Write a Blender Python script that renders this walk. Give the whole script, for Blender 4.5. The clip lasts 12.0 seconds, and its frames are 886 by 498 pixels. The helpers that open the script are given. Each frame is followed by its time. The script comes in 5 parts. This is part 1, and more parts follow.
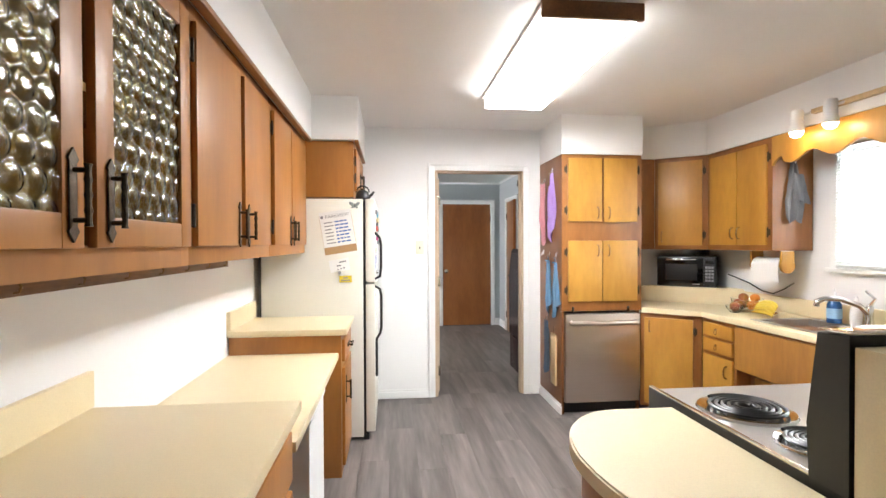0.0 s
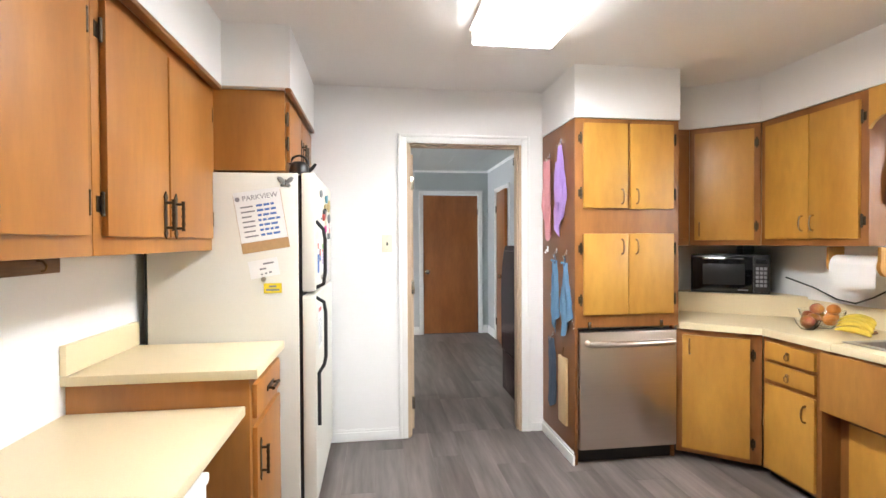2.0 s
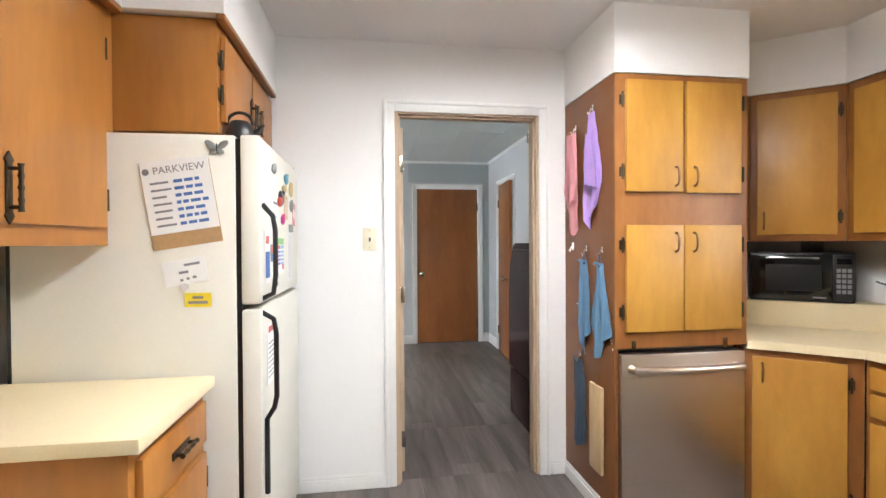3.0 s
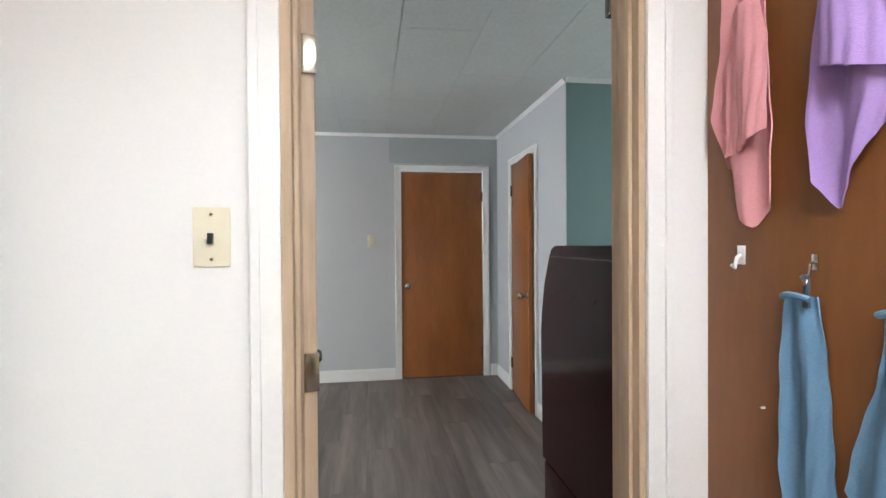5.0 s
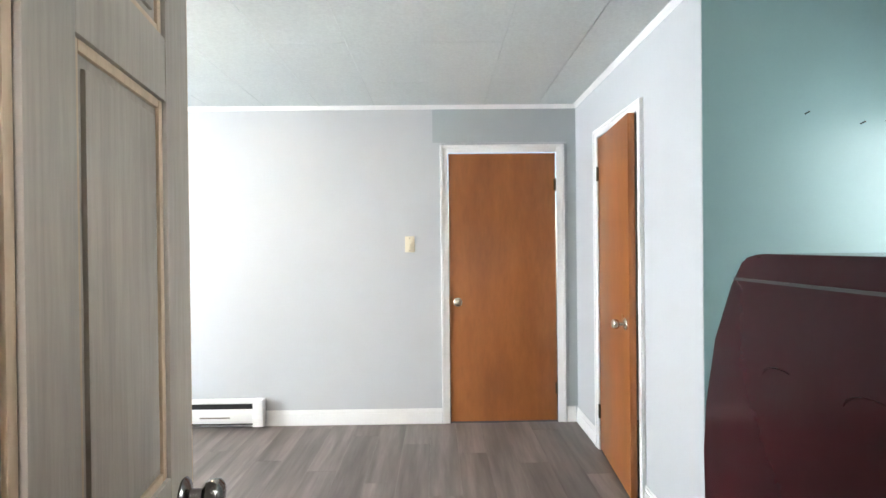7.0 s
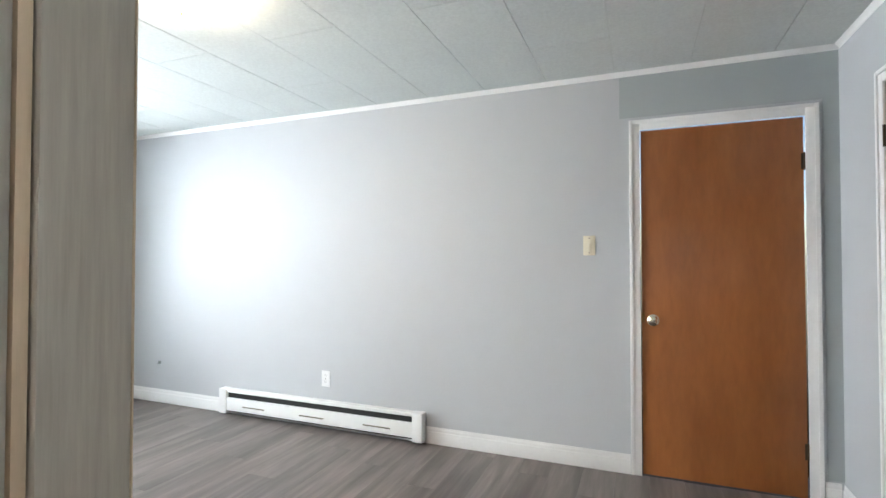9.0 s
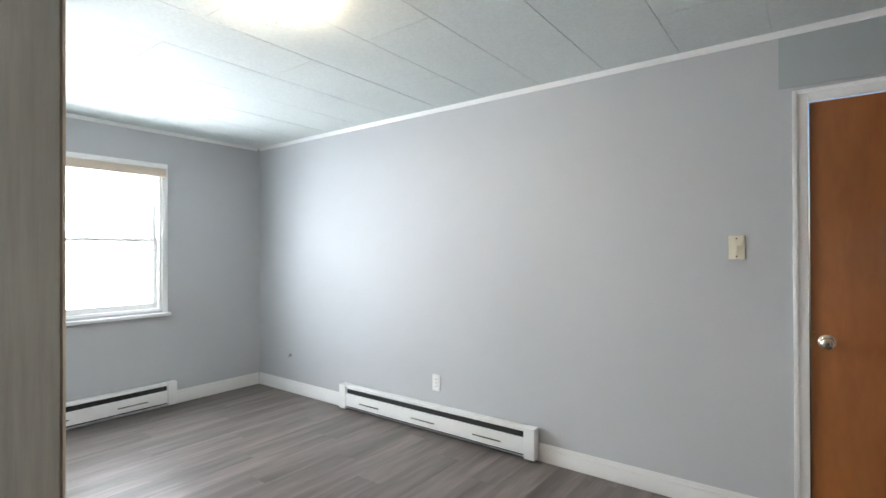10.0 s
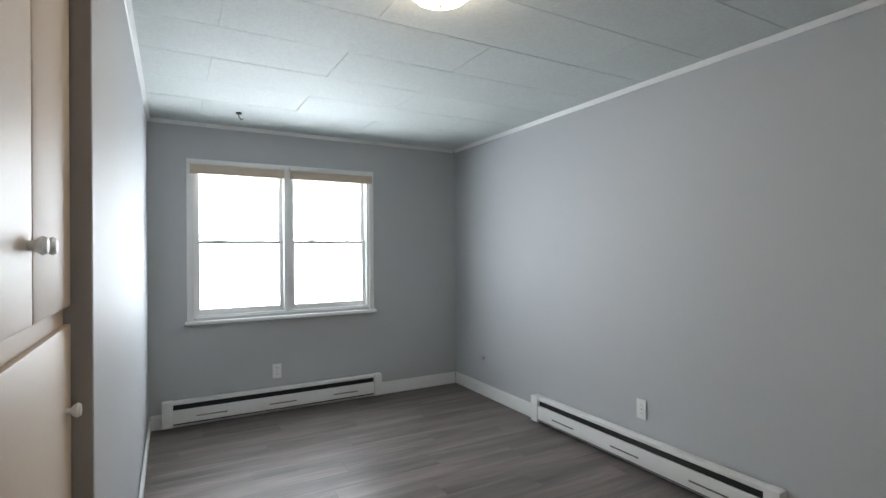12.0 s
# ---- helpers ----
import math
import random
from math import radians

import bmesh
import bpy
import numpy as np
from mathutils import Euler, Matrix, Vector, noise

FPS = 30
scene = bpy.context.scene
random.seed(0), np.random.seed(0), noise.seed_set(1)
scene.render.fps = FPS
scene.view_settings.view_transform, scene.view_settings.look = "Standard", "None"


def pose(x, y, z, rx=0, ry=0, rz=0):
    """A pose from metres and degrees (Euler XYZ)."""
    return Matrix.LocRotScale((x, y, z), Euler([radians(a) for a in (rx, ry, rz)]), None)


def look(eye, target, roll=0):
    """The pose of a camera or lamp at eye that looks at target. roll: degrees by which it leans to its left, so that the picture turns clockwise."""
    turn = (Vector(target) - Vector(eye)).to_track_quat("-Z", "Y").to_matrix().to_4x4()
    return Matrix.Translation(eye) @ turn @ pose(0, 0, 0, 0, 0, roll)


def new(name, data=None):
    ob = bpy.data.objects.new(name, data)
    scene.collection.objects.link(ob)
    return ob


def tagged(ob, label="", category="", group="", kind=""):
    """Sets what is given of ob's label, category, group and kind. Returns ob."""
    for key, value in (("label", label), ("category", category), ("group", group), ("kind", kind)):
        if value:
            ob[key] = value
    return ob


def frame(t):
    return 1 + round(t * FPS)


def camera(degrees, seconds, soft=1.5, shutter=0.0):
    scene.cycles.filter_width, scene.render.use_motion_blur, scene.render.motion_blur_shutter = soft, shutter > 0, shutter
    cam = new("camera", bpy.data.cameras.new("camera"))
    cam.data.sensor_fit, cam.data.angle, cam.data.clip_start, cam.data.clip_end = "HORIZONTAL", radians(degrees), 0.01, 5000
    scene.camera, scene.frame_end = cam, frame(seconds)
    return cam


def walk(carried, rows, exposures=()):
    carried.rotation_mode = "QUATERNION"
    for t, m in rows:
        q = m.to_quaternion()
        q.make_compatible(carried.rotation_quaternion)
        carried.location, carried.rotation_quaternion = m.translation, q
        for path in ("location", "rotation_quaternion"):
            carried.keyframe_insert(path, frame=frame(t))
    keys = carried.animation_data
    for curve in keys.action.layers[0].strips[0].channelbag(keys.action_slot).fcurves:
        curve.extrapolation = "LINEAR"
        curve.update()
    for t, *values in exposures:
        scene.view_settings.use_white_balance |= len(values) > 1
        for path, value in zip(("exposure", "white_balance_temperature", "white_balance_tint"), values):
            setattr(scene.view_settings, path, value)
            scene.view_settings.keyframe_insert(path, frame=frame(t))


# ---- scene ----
cam = camera(84.3, 12.0)
PATH = [
    (0, (-0.545, 0.334, 1.372), (-0.332, 2.322, 1.348), -0.2),
    (0.5, (-0.481, 0.494, 1.367), (-0.27, 2.482, 1.337), -0.2),
    (1, (-0.441, 0.733, 1.358), (-0.212, 2.72, 1.329), -0.3),
    (1.5, (-0.405, 0.993, 1.336), (-0.153, 2.977, 1.306), -0.3),
    (2, (-0.361, 1.325, 1.345), (-0.091, 3.307, 1.315), -0.3),
    (2.5, (-0.33, 1.661, 1.312), (-0.047, 3.641, 1.286), -0.3),
    (4.5, (-0.048, 3.231, 1.313), (0.251, 5.208, 1.289), -0.4),
    (5, (0.031, 3.624, 1.319), (0.318, 5.603, 1.296), -0.4),
    (5.5, (0.085, 3.983, 1.314), (0.36, 5.964, 1.295), -0.4),
    (6, (0.12, 4.264, 1.314), (0.366, 6.249, 1.302), -0.5),
    (6.5, (0.181, 4.513, 1.326), (0.33, 6.507, 1.315), -0.6),
    (8.5, (0.29, 5.162, 1.319), (-0.218, 7.097, 1.324), -0.3),
    (9, (0.306, 5.282, 1.264), (-0.439, 7.138, 1.303), -0.0),
    (9.5, (0.341, 5.421, 1.278), (-0.661, 7.152, 1.315), 0.0),
    (10, (0.317, 5.531, 1.329), (-0.883, 7.131, 1.338), -0.2),
    (10.5, (0.305, 5.63, 1.311), (-1.082, 7.071, 1.33), -0.1),
    (11, (0.266, 5.692, 1.329), (-1.266, 6.979, 1.343), -0.1),
    (11.5, (0.225, 5.822, 1.329), (-1.438, 6.933, 1.343), -0.3),
    (12, (0.172, 5.839, 1.359), (-1.576, 6.81, 1.362), -0.4),
]
walk(cam, [(t, look(eye, target, roll)) for t, eye, target, roll in PATH],
     exposures=[(0, 0.75), (2.5, 0.62), (4.5, 0.3), (5.5, 0.6), (6.0, 1.1), (6.5, 1.5), (8.5, 1.05), (9.5, 0.67), (10.5, 0.27), (11.5, -0.28), (12, -0.58)])


# ---- world, sun, large lights ----
world = bpy.data.worlds.new("sky")
scene.world = world
world.use_nodes = True
wn = world.node_tree
sky = wn.nodes.new("ShaderNodeTexSky")
sky.sky_type, sky.sun_disc = "NISHITA", False
sky.sun_elevation, sky.sun_rotation = radians(42), radians(250)
wn.nodes["Background"].inputs["Strength"].default_value = 0.1
wn.links.new(sky.outputs[0], wn.nodes["Background"].inputs["Color"])


def lamp(name, kind, m, energy, colour, **more):
    data = bpy.data.lights.new(name, kind)
    data.energy, data.color = energy, colour
    if "size" in more:
        data.shape, data.size, data.size_y = "RECTANGLE", more["size"][0], more["size"][1]
    if "angle" in more:
        data.angle = radians(more["angle"])
    if "radius" in more:
        data.shadow_soft_size = more["radius"]
    ob = new(name, data)
    ob.matrix_basis = m
    return ob


lamp("sun", "SUN", look((0, 0, 10), (-3, 6, 5)), 0.8, (1, 0.95, 0.88), angle=12)
lamp("window_daylight", "AREA", look((-4.42, 6.72, 1.42), (0, 6.72, 1.8)), 80, (0.83, 0.91, 1.0), size=(1.5, 1.15))
lamp("kitchen_window_daylight", "AREA", look((2.68, 2.7, 1.62), (0, 2.7, 1.3)), 30, (0.9, 0.96, 1.0), size=(1.15, 0.8))
lamp("door_light_daylight", "AREA", look((2.6, 6.1, 1.6), (0, 6.1, 1.4)), 5, (0.85, 0.95, 1.0), size=(0.5, 0.7))


# ---- materials ----
def mat(name, colour, rough=0.5, metal=0.0, **o):
    """A surface with two scales of variation: var (broad), grain (fine), bump; stretch sets the grain's direction."""
    m = bpy.data.materials.new(name)
    m.use_nodes = True
    t = m.node_tree
    n, l = t.nodes, t.links
    b = n["Principled BSDF"]
    b.inputs["Roughness"].default_value, b.inputs["Metallic"].default_value = rough, metal
    co = n.new("ShaderNodeTexCoord")
    mp = n.new("ShaderNodeMapping")
    mp.inputs["Scale"].default_value = o.get("stretch", (1, 1, 1))
    l.new(co.outputs["Object"], mp.inputs[0])
    vec = mp.outputs[0]
    if o.get("shift"):
        info = n.new("ShaderNodeObjectInfo")
        mul = n.new("ShaderNodeMath")
        mul.operation = "MULTIPLY"
        mul.inputs[1].default_value = 37.0
        l.new(info.outputs["Random"], mul.inputs[0])
        add = n.new("ShaderNodeVectorMath")
        l.new(vec, add.inputs[0])
        l.new(mul.outputs[0], add.inputs[1])
        vec = add.outputs[0]

    def noise_at(scale, detail, rough_=0.55):
        x = n.new("ShaderNodeTexNoise")
        x.inputs["Scale"].default_value, x.inputs["Detail"].default_value, x.inputs["Roughness"].default_value = scale, detail, rough_
        l.new(vec, x.inputs["Vector"])
        return x.outputs["Fac"]

    broad, fine = noise_at(o.get("broad", 2.5), 3), noise_at(o.get("fine", 60), 6, 0.65)
    c2 = o.get("dark", tuple(c * (1 - o.get("var", 0.12)) for c in colour))
    r1 = n.new("ShaderNodeValToRGB")
    r1.color_ramp.elements[0].position, r1.color_ramp.elements[1].position = o.get("low", 0.3), o.get("high", 0.7)
    r1.color_ramp.elements[0].color, r1.color_ramp.elements[1].color = (*c2, 1), (*colour, 1)
    l.new(broad, r1.inputs[0])
    mix = n.new("ShaderNodeMix")
    mix.data_type, mix.blend_type = "RGBA", "MULTIPLY"
    r2 = n.new("ShaderNodeValToRGB")
    g = 1 - o.get("grain", 0.08)
    r2.color_ramp.elements[0].position, r2.color_ramp.elements[1].position = 0.35, 0.65
    r2.color_ramp.elements[0].color, r2.color_ramp.elements[1].color = (g, g, g, 1), (1, 1, 1, 1)
    l.new(fine, r2.inputs[0])
    mix.inputs[0].default_value = 1
    l.new(r1.outputs[0], mix.inputs[6])
    l.new(r2.outputs[0], mix.inputs[7])
    out = mix.outputs[2]
    if o.get("piece"):
        info = n.new("ShaderNodeObjectInfo")
        r3 = n.new("ShaderNodeValToRGB")
        p = 1 - o["piece"]
        r3.color_ramp.elements[0].color, r3.color_ramp.elements[1].color = (p, p, p, 1), (1, 1, 1, 1)
        l.new(info.outputs["Random"], r3.inputs[0])
        mx = n.new("ShaderNodeMix")
        mx.data_type, mx.blend_type = "RGBA", "MULTIPLY"
        mx.inputs[0].default_value = 1
        l.new(out, mx.inputs[6])
        l.new(r3.outputs[0], mx.inputs[7])
        out = mx.outputs[2]
    l.new(out, b.inputs["Base Color"])
    rr = n.new("ShaderNodeMapRange")
    rr.inputs["To Min"].default_value, rr.inputs["To Max"].default_value = max(0.02, rough - o.get("rvar", 0.06)), min(1, rough + o.get("rvar", 0.06))
    l.new(broad, rr.inputs["Value"])
    l.new(rr.outputs[0], b.inputs["Roughness"])
    if o.get("bump", 0.05):
        bp = n.new("ShaderNodeBump")
        bp.inputs["Strength"].default_value, bp.inputs["Distance"].default_value = o.get("bump", 0.05), o.get("deep", 0.003)
        l.new(fine, bp.inputs["Height"])
        l.new(bp.outputs[0], b.inputs["Normal"])
    if o.get("clear"):
        b.inputs["Coat Weight"].default_value, b.inputs["Coat Roughness"].default_value = o["clear"], 0.28
    if o.get("shine"):
        b.inputs["Specular IOR Level"].default_value = o["shine"]
    if o.get("glow"):
        b.inputs["Emission Color"].default_value, b.inputs["Emission Strength"].default_value = (*o.get("glow_colour", colour), 1), o["glow"]
    if o.get("clearglass"):
        b.inputs["Transmission Weight"].default_value, b.inputs["IOR"].default_value = o["clearglass"], 1.45
    return m


V = (9, 9, 0.9)   # grain that runs upright
H = (0.9, 9, 9)   # grain along x
Y = (9, 0.9, 9)   # grain along y
M_HONEY = mat("honey_maple", (0.60, 0.31, 0.052), 0.42, stretch=(3.2, 3.2, 1.0), shift=1, dark=(0.44, 0.20, 0.03), grain=0.10, fine=9, broad=1.5, clear=0.15, piece=0.14)
M_AMBER = mat("amber_maple", (0.475, 0.198, 0.040), 0.42, stretch=(4, 4, 0.8), shift=1, dark=(0.34, 0.128, 0.025), grain=0.10, fine=9, broad=1.4, clear=0.15, piece=0.1)
M_CASE = mat("stained_case_wood", (0.35, 0.14, 0.034), 0.42, stretch=(4, 4, 0.9), shift=1, dark=(0.22, 0.08, 0.02), grain=0.15, fine=9, broad=1.4, clear=0.12)
M_WORN = mat("worn_honey_wood", (0.43, 0.20, 0.04), 0.45, stretch=(4, 4, 0.9), shift=1, dark=(0.30, 0.125, 0.028), grain=0.14, fine=9, broad=1.6, clear=0.1)
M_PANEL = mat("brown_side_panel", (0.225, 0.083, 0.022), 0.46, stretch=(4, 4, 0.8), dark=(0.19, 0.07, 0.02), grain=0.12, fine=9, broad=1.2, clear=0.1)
M_DOOR = mat("brown_veneer_door", (0.35, 0.125, 0.034), 0.36, stretch=(2.6, 2.6, 0.7), shift=1, dark=(0.23, 0.075, 0.02), grain=0.12, fine=16, broad=1.8, clear=0.15)
M_RAIL = mat("dark_rail_wood", (0.22, 0.10, 0.04), 0.5, stretch=Y, var=0.3, grain=0.3, fine=16)
M_PINE = mat("bare_pine", (0.60, 0.45, 0.31), 0.55, stretch=(7, 7, 0.6), var=0.2, grain=0.16, fine=9, broad=1.6)
M_KWALL = mat("kitchen_white_paint", (0.82, 0.815, 0.81), 0.6, var=0.04, grain=0.02, fine=150, bump=0.08, broad=1.2)
M_KCEIL = mat("kitchen_ceiling_paint", (0.82, 0.81, 0.80), 0.75, var=0.05, grain=0.03, fine=120, bump=0.1, broad=1.0)
M_GREY = mat("grey_satin_paint", (0.495, 0.512, 0.527), 0.58, shine=0.33, var=0.06, low=0.1, high=0.9, grain=0.02, fine=90, bump=0.05, broad=1.1, rvar=0.05)
M_PATCH = mat("older_grey_paint", (0.375, 0.41, 0.415), 0.5, var=0.05, grain=0.02, fine=90, bump=0.06, broad=1.1)
M_TEAL = mat("teal_satin_paint", (0.23, 0.345, 0.345), 0.30, var=0.04, low=0.1, high=0.9, grain=0.02, fine=90, bump=0.05, broad=1.1, rvar=0.05)
M_RCEIL = mat("ceiling_tile_board", (0.66, 0.70, 0.68), 0.7, var=0.06, grain=0.12, fine=70, bump=0.35, deep=0.004, broad=1.5)
M_TRIM = mat("white_gloss_trim", (0.82, 0.82, 0.81), 0.32, var=0.05, grain=0.03, fine=60, broad=3)
M_WHITE = mat("white_plastic", (0.80, 0.80, 0.79), 0.4, var=0.04, grain=0.02)
M_IVORY = mat("ivory_plastic", (0.76, 0.71, 0.56), 0.35, var=0.05, grain=0.02)
M_LAMINATE = mat("cream_laminate", (0.77, 0.655, 0.425), 0.4, var=0.06, grain=0.07, fine=220, broad=2, bump=0.02)
M_FRIDGE = mat("almond_enamel", (0.74, 0.72, 0.645), 0.42, var=0.05, grain=0.04, fine=180, bump=0.06, broad=1.5)
M_BLACK = mat("black_plastic", (0.012, 0.012, 0.013), 0.35, var=0.2, grain=0.1)
M_GLOSSBLACK = mat("black_glass", (0.008, 0.008, 0.009), 0.08, var=0.2, grain=0.05, bump=0)
M_STEEL = mat("brushed_steel", (0.68, 0.60, 0.54), 0.33, 1.0, stretch=(1, 60, 60), var=0.05, grain=0.025, fine=20, broad=1, bump=0.0)
M_HOB = mat("satin_steel_hob", (0.50, 0.49, 0.48), 0.34, 0.75, var=0.08, grain=0.06, fine=120)
M_CHROME = mat("chrome", (0.75, 0.75, 0.75), 0.12, 1.0, var=0.05, grain=0.03, bump=0)
M_IRON = mat("antique_iron", (0.10, 0.075, 0.05), 0.42, 0.85, var=0.4, grain=0.3, fine=90, bump=0.3)
M_BRASS = mat("tarnished_brass", (0.35, 0.20, 0.09), 0.35, 0.9, var=0.3, grain=0.2)
M_NICKEL = mat("satin_nickel", (0.62, 0.57, 0.48), 0.22, 1.0, var=0.1, grain=0.05)
M_DARKSTEEL = mat("dark_nickel", (0.20, 0.19, 0.18), 0.22, 1.0, var=0.1, grain=0.05)
M_MAROON = mat("maroon_enamel", (0.026, 0.005, 0.007), 0.12, var=0.15, grain=0.05, bump=0.0, rvar=0.02, shine=0.12)
# wood of the laundry cupboard; also the painted shade inside the closet
M_DARKWOOD_AND_SHADE = mat("dark_wood_and_closet_shade", (0.055, 0.026, 0.018), 0.4, stretch=V, var=0.3, grain=0.2)
M_PRIMED = mat("primed_door_wood", (0.40, 0.35, 0.295), 0.5, stretch=(9, 9, 0.5), var=0.16, grain=0.2, fine=10, broad=1.5, bump=0.12)
M_CUPBOARD = mat("cream_cupboard_paint", (0.64, 0.53, 0.42), 0.52, var=0.05, grain=0.03, fine=70)
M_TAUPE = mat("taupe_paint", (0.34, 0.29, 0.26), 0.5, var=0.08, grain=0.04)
M_FLOOR = mat("grey_plank", (0.235, 0.205, 0.190), 0.42, stretch=(6, 0.5, 6), shift=1, dark=(0.105, 0.088, 0.08), low=0.28, high=0.62, grain=0.26, fine=5.5, broad=1.7, piece=0.24, bump=0.05, rvar=0.06, shine=0.3)
M_JOINT = mat("floor_joint", (0.05, 0.045, 0.04), 0.8)
M_SLOT = mat("dark_slot", (0.015, 0.015, 0.015), 0.7)
M_DIFFUSER = mat("light_diffuser", (0.9, 0.9, 0.9), 0.5, glow=34.0, glow_colour=(0.97, 0.985, 1.0), bump=0)
M_DIFFSIDE = mat("diffuser_side", (0.9, 0.9, 0.88), 0.5, glow=4.5, glow_colour=(1.0, 0.97, 0.94), bump=0)
M_BULB = mat("warm_bulb", (0.95, 0.9, 0.8), 0.4, glow=40.0, glow_colour=(1.0, 0.76, 0.45), bump=0)
M_DOME = mat("lit_glass_dome", (0.95, 0.92, 0.85), 0.4, glow=54.0, glow_colour=(1.0, 0.80, 0.58), bump=0)
M_OUT = mat("bright_outside", (0.9, 0.95, 0.9), 0.9, glow=3.5, glow_colour=(0.97, 1.0, 0.98), broad=0.8, bump=0)
M_OUTGREEN = mat("bright_garden_haze", (0.8, 0.9, 0.85), 0.9, glow=1.1, glow_colour=(0.86, 1.0, 0.96), broad=0.8, bump=0)
M_GLASS = mat("clear_glass", (0.97, 0.98, 0.98), 0.02, clearglass=1.0, var=0.0, grain=0.0, rvar=0.0, bump=0)
M_BOTTLEGLASS = mat("pressed_amber_glass", (0.86, 0.80, 0.48), 0.14, clearglass=1.0, var=0.15, broad=6, grain=0.0, rvar=0.03, bump=0)
M_PAPER = mat("white_paper", (0.80, 0.80, 0.79), 0.7, var=0.04, grain=0.02)
M_KRAFT = mat("brown_card", (0.48, 0.30, 0.14), 0.8, var=0.1, grain=0.1)
M_INK = mat("blue_ink", (0.08, 0.18, 0.48), 0.7)
M_PALEINK = mat("pale_grey_ink", (0.46, 0.46, 0.48), 0.7)
M_GREYINK = mat("grey_ink", (0.25, 0.25, 0.27), 0.7)
M_YELLOW = mat("yellow_sticker", (0.80, 0.62, 0.03), 0.45)
M_PINK = mat("pink_cloth", (0.74, 0.33, 0.36), 0.9, var=0.18, grain=0.10, fine=260, bump=0.35)
M_PURPLE = mat("lilac_cloth", (0.42, 0.27, 0.62), 0.9, var=0.18, grain=0.10, fine=260, bump=0.35)
M_BLUE = mat("blue_cloth", (0.125, 0.25, 0.39), 0.9, var=0.25, grain=0.12, fine=260, bump=0.35)
M_GREYCLOTH = mat("grey_cloth", (0.19, 0.19, 0.20), 0.9, var=0.25, grain=0.12, fine=260, bump=0.35)
M_DENIM = mat("dark_blue_cloth", (0.06, 0.09, 0.13), 0.9, var=0.25, grain=0.12, fine=260, bump=0.35)
M_BOARD = mat("pale_wood_board", (0.66, 0.47, 0.25), 0.5, stretch=V, var=0.15, grain=0.15, fine=14)
M_BANANA = mat("banana_skin", (0.80, 0.56, 0.06), 0.45, var=0.2, grain=0.08, dark=(0.55, 0.42, 0.06))
M_ORANGE = mat("orange_peel", (0.75, 0.26, 0.03), 0.45, fine=200, bump=0.3)
M_APPLE = mat("apple_skin", (0.34, 0.05, 0.04), 0.28, dark=(0.55, 0.32, 0.08), broad=12)
M_SOAP = mat("blue_soap", (0.05, 0.16, 0.45), 0.15, clearglass=0.4)
M_GREEN = mat("green_print", (0.28, 0.55, 0.2), 0.6)
M_RED = mat("red_print", (0.6, 0.08, 0.06), 0.5)
M_MAGENTA = mat("magenta_plastic", (0.55, 0.03, 0.22), 0.35)
M_LILACPRINT = mat("purple_print", (0.36, 0.2, 0.5), 0.6)
M_BLUEPRINT = mat("pale_blue_print", (0.3, 0.5, 0.72), 0.6)
M_TEALMAG = mat("teal_ceramic", (0.10, 0.32, 0.42), 0.3)
M_GREYMAG = mat("grey_ceramic", (0.25, 0.27, 0.27), 0.4)
M_SANDMAG = mat("sand_ceramic", (0.60, 0.47, 0.22), 0.5)


# ---- shape helpers ----
def box(x0, x1, y0, y1, z0, z1, bevel=0.0, bm=None):
    bm = bm or bmesh.new()
    r = bmesh.ops.create_cube(bm, size=1, matrix=Matrix.Translation(((x0 + x1) / 2, (y0 + y1) / 2, (z0 + z1) / 2)) @ Matrix.Diagonal((x1 - x0, y1 - y0, z1 - z0, 1)))
    if bevel:
        edges = list({e for v in r["verts"] for e in v.link_edges})
        bmesh.ops.bevel(bm, geom=edges, offset=bevel, segments=2, affect="EDGES", profile=0.6)
    return bm


def rod(a, b, r, n=12, r2=None, bm=None):
    bm = bm or bmesh.new()
    a, b = Vector(a), Vector(b)
    m = Matrix.Translation((a + b) / 2) @ (b - a).to_track_quat("Z", "Y").to_matrix().to_4x4()
    bmesh.ops.create_cone(bm, cap_ends=True, segments=n, radius1=r, radius2=r if r2 is None else r2, depth=(b - a).length, matrix=m)
    return bm


def ball(c, r, s=(1, 1, 1), n=12, bm=None):
    bm = bm or bmesh.new()
    bmesh.ops.create_uvsphere(bm, u_segments=n * 2, v_segments=n, radius=r, matrix=Matrix.Translation(c) @ Matrix.Diagonal((*s, 1)))
    return bm


def tube(points, r, n=8, bm=None):
    """A round bar along points; r may be a list."""
    bm = bm or bmesh.new()
    pts = [Vector(p) for p in points]
    rings = []
    for i, p in enumerate(pts):
        d = (pts[min(i + 1, len(pts) - 1)] - pts[max(i - 1, 0)]).normalized()
        side = d.orthogonal().normalized() if i == 0 else (side - d * side.dot(d)).normalized()
        up, ri = d.cross(side), (r[i] if isinstance(r, list) else r)
        rings.append([bm.verts.new(p + ri * (math.cos(2 * math.pi * k / n) * side + math.sin(2 * math.pi * k / n) * up)) for k in range(n)])
    for a, b in zip(rings, rings[1:]):
        for k in range(n):
            bm.faces.new((a[k], a[(k + 1) % n], b[(k + 1) % n], b[k]))
    bm.faces.new(rings[0][::-1])
    bm.faces.new(rings[-1])
    return bm


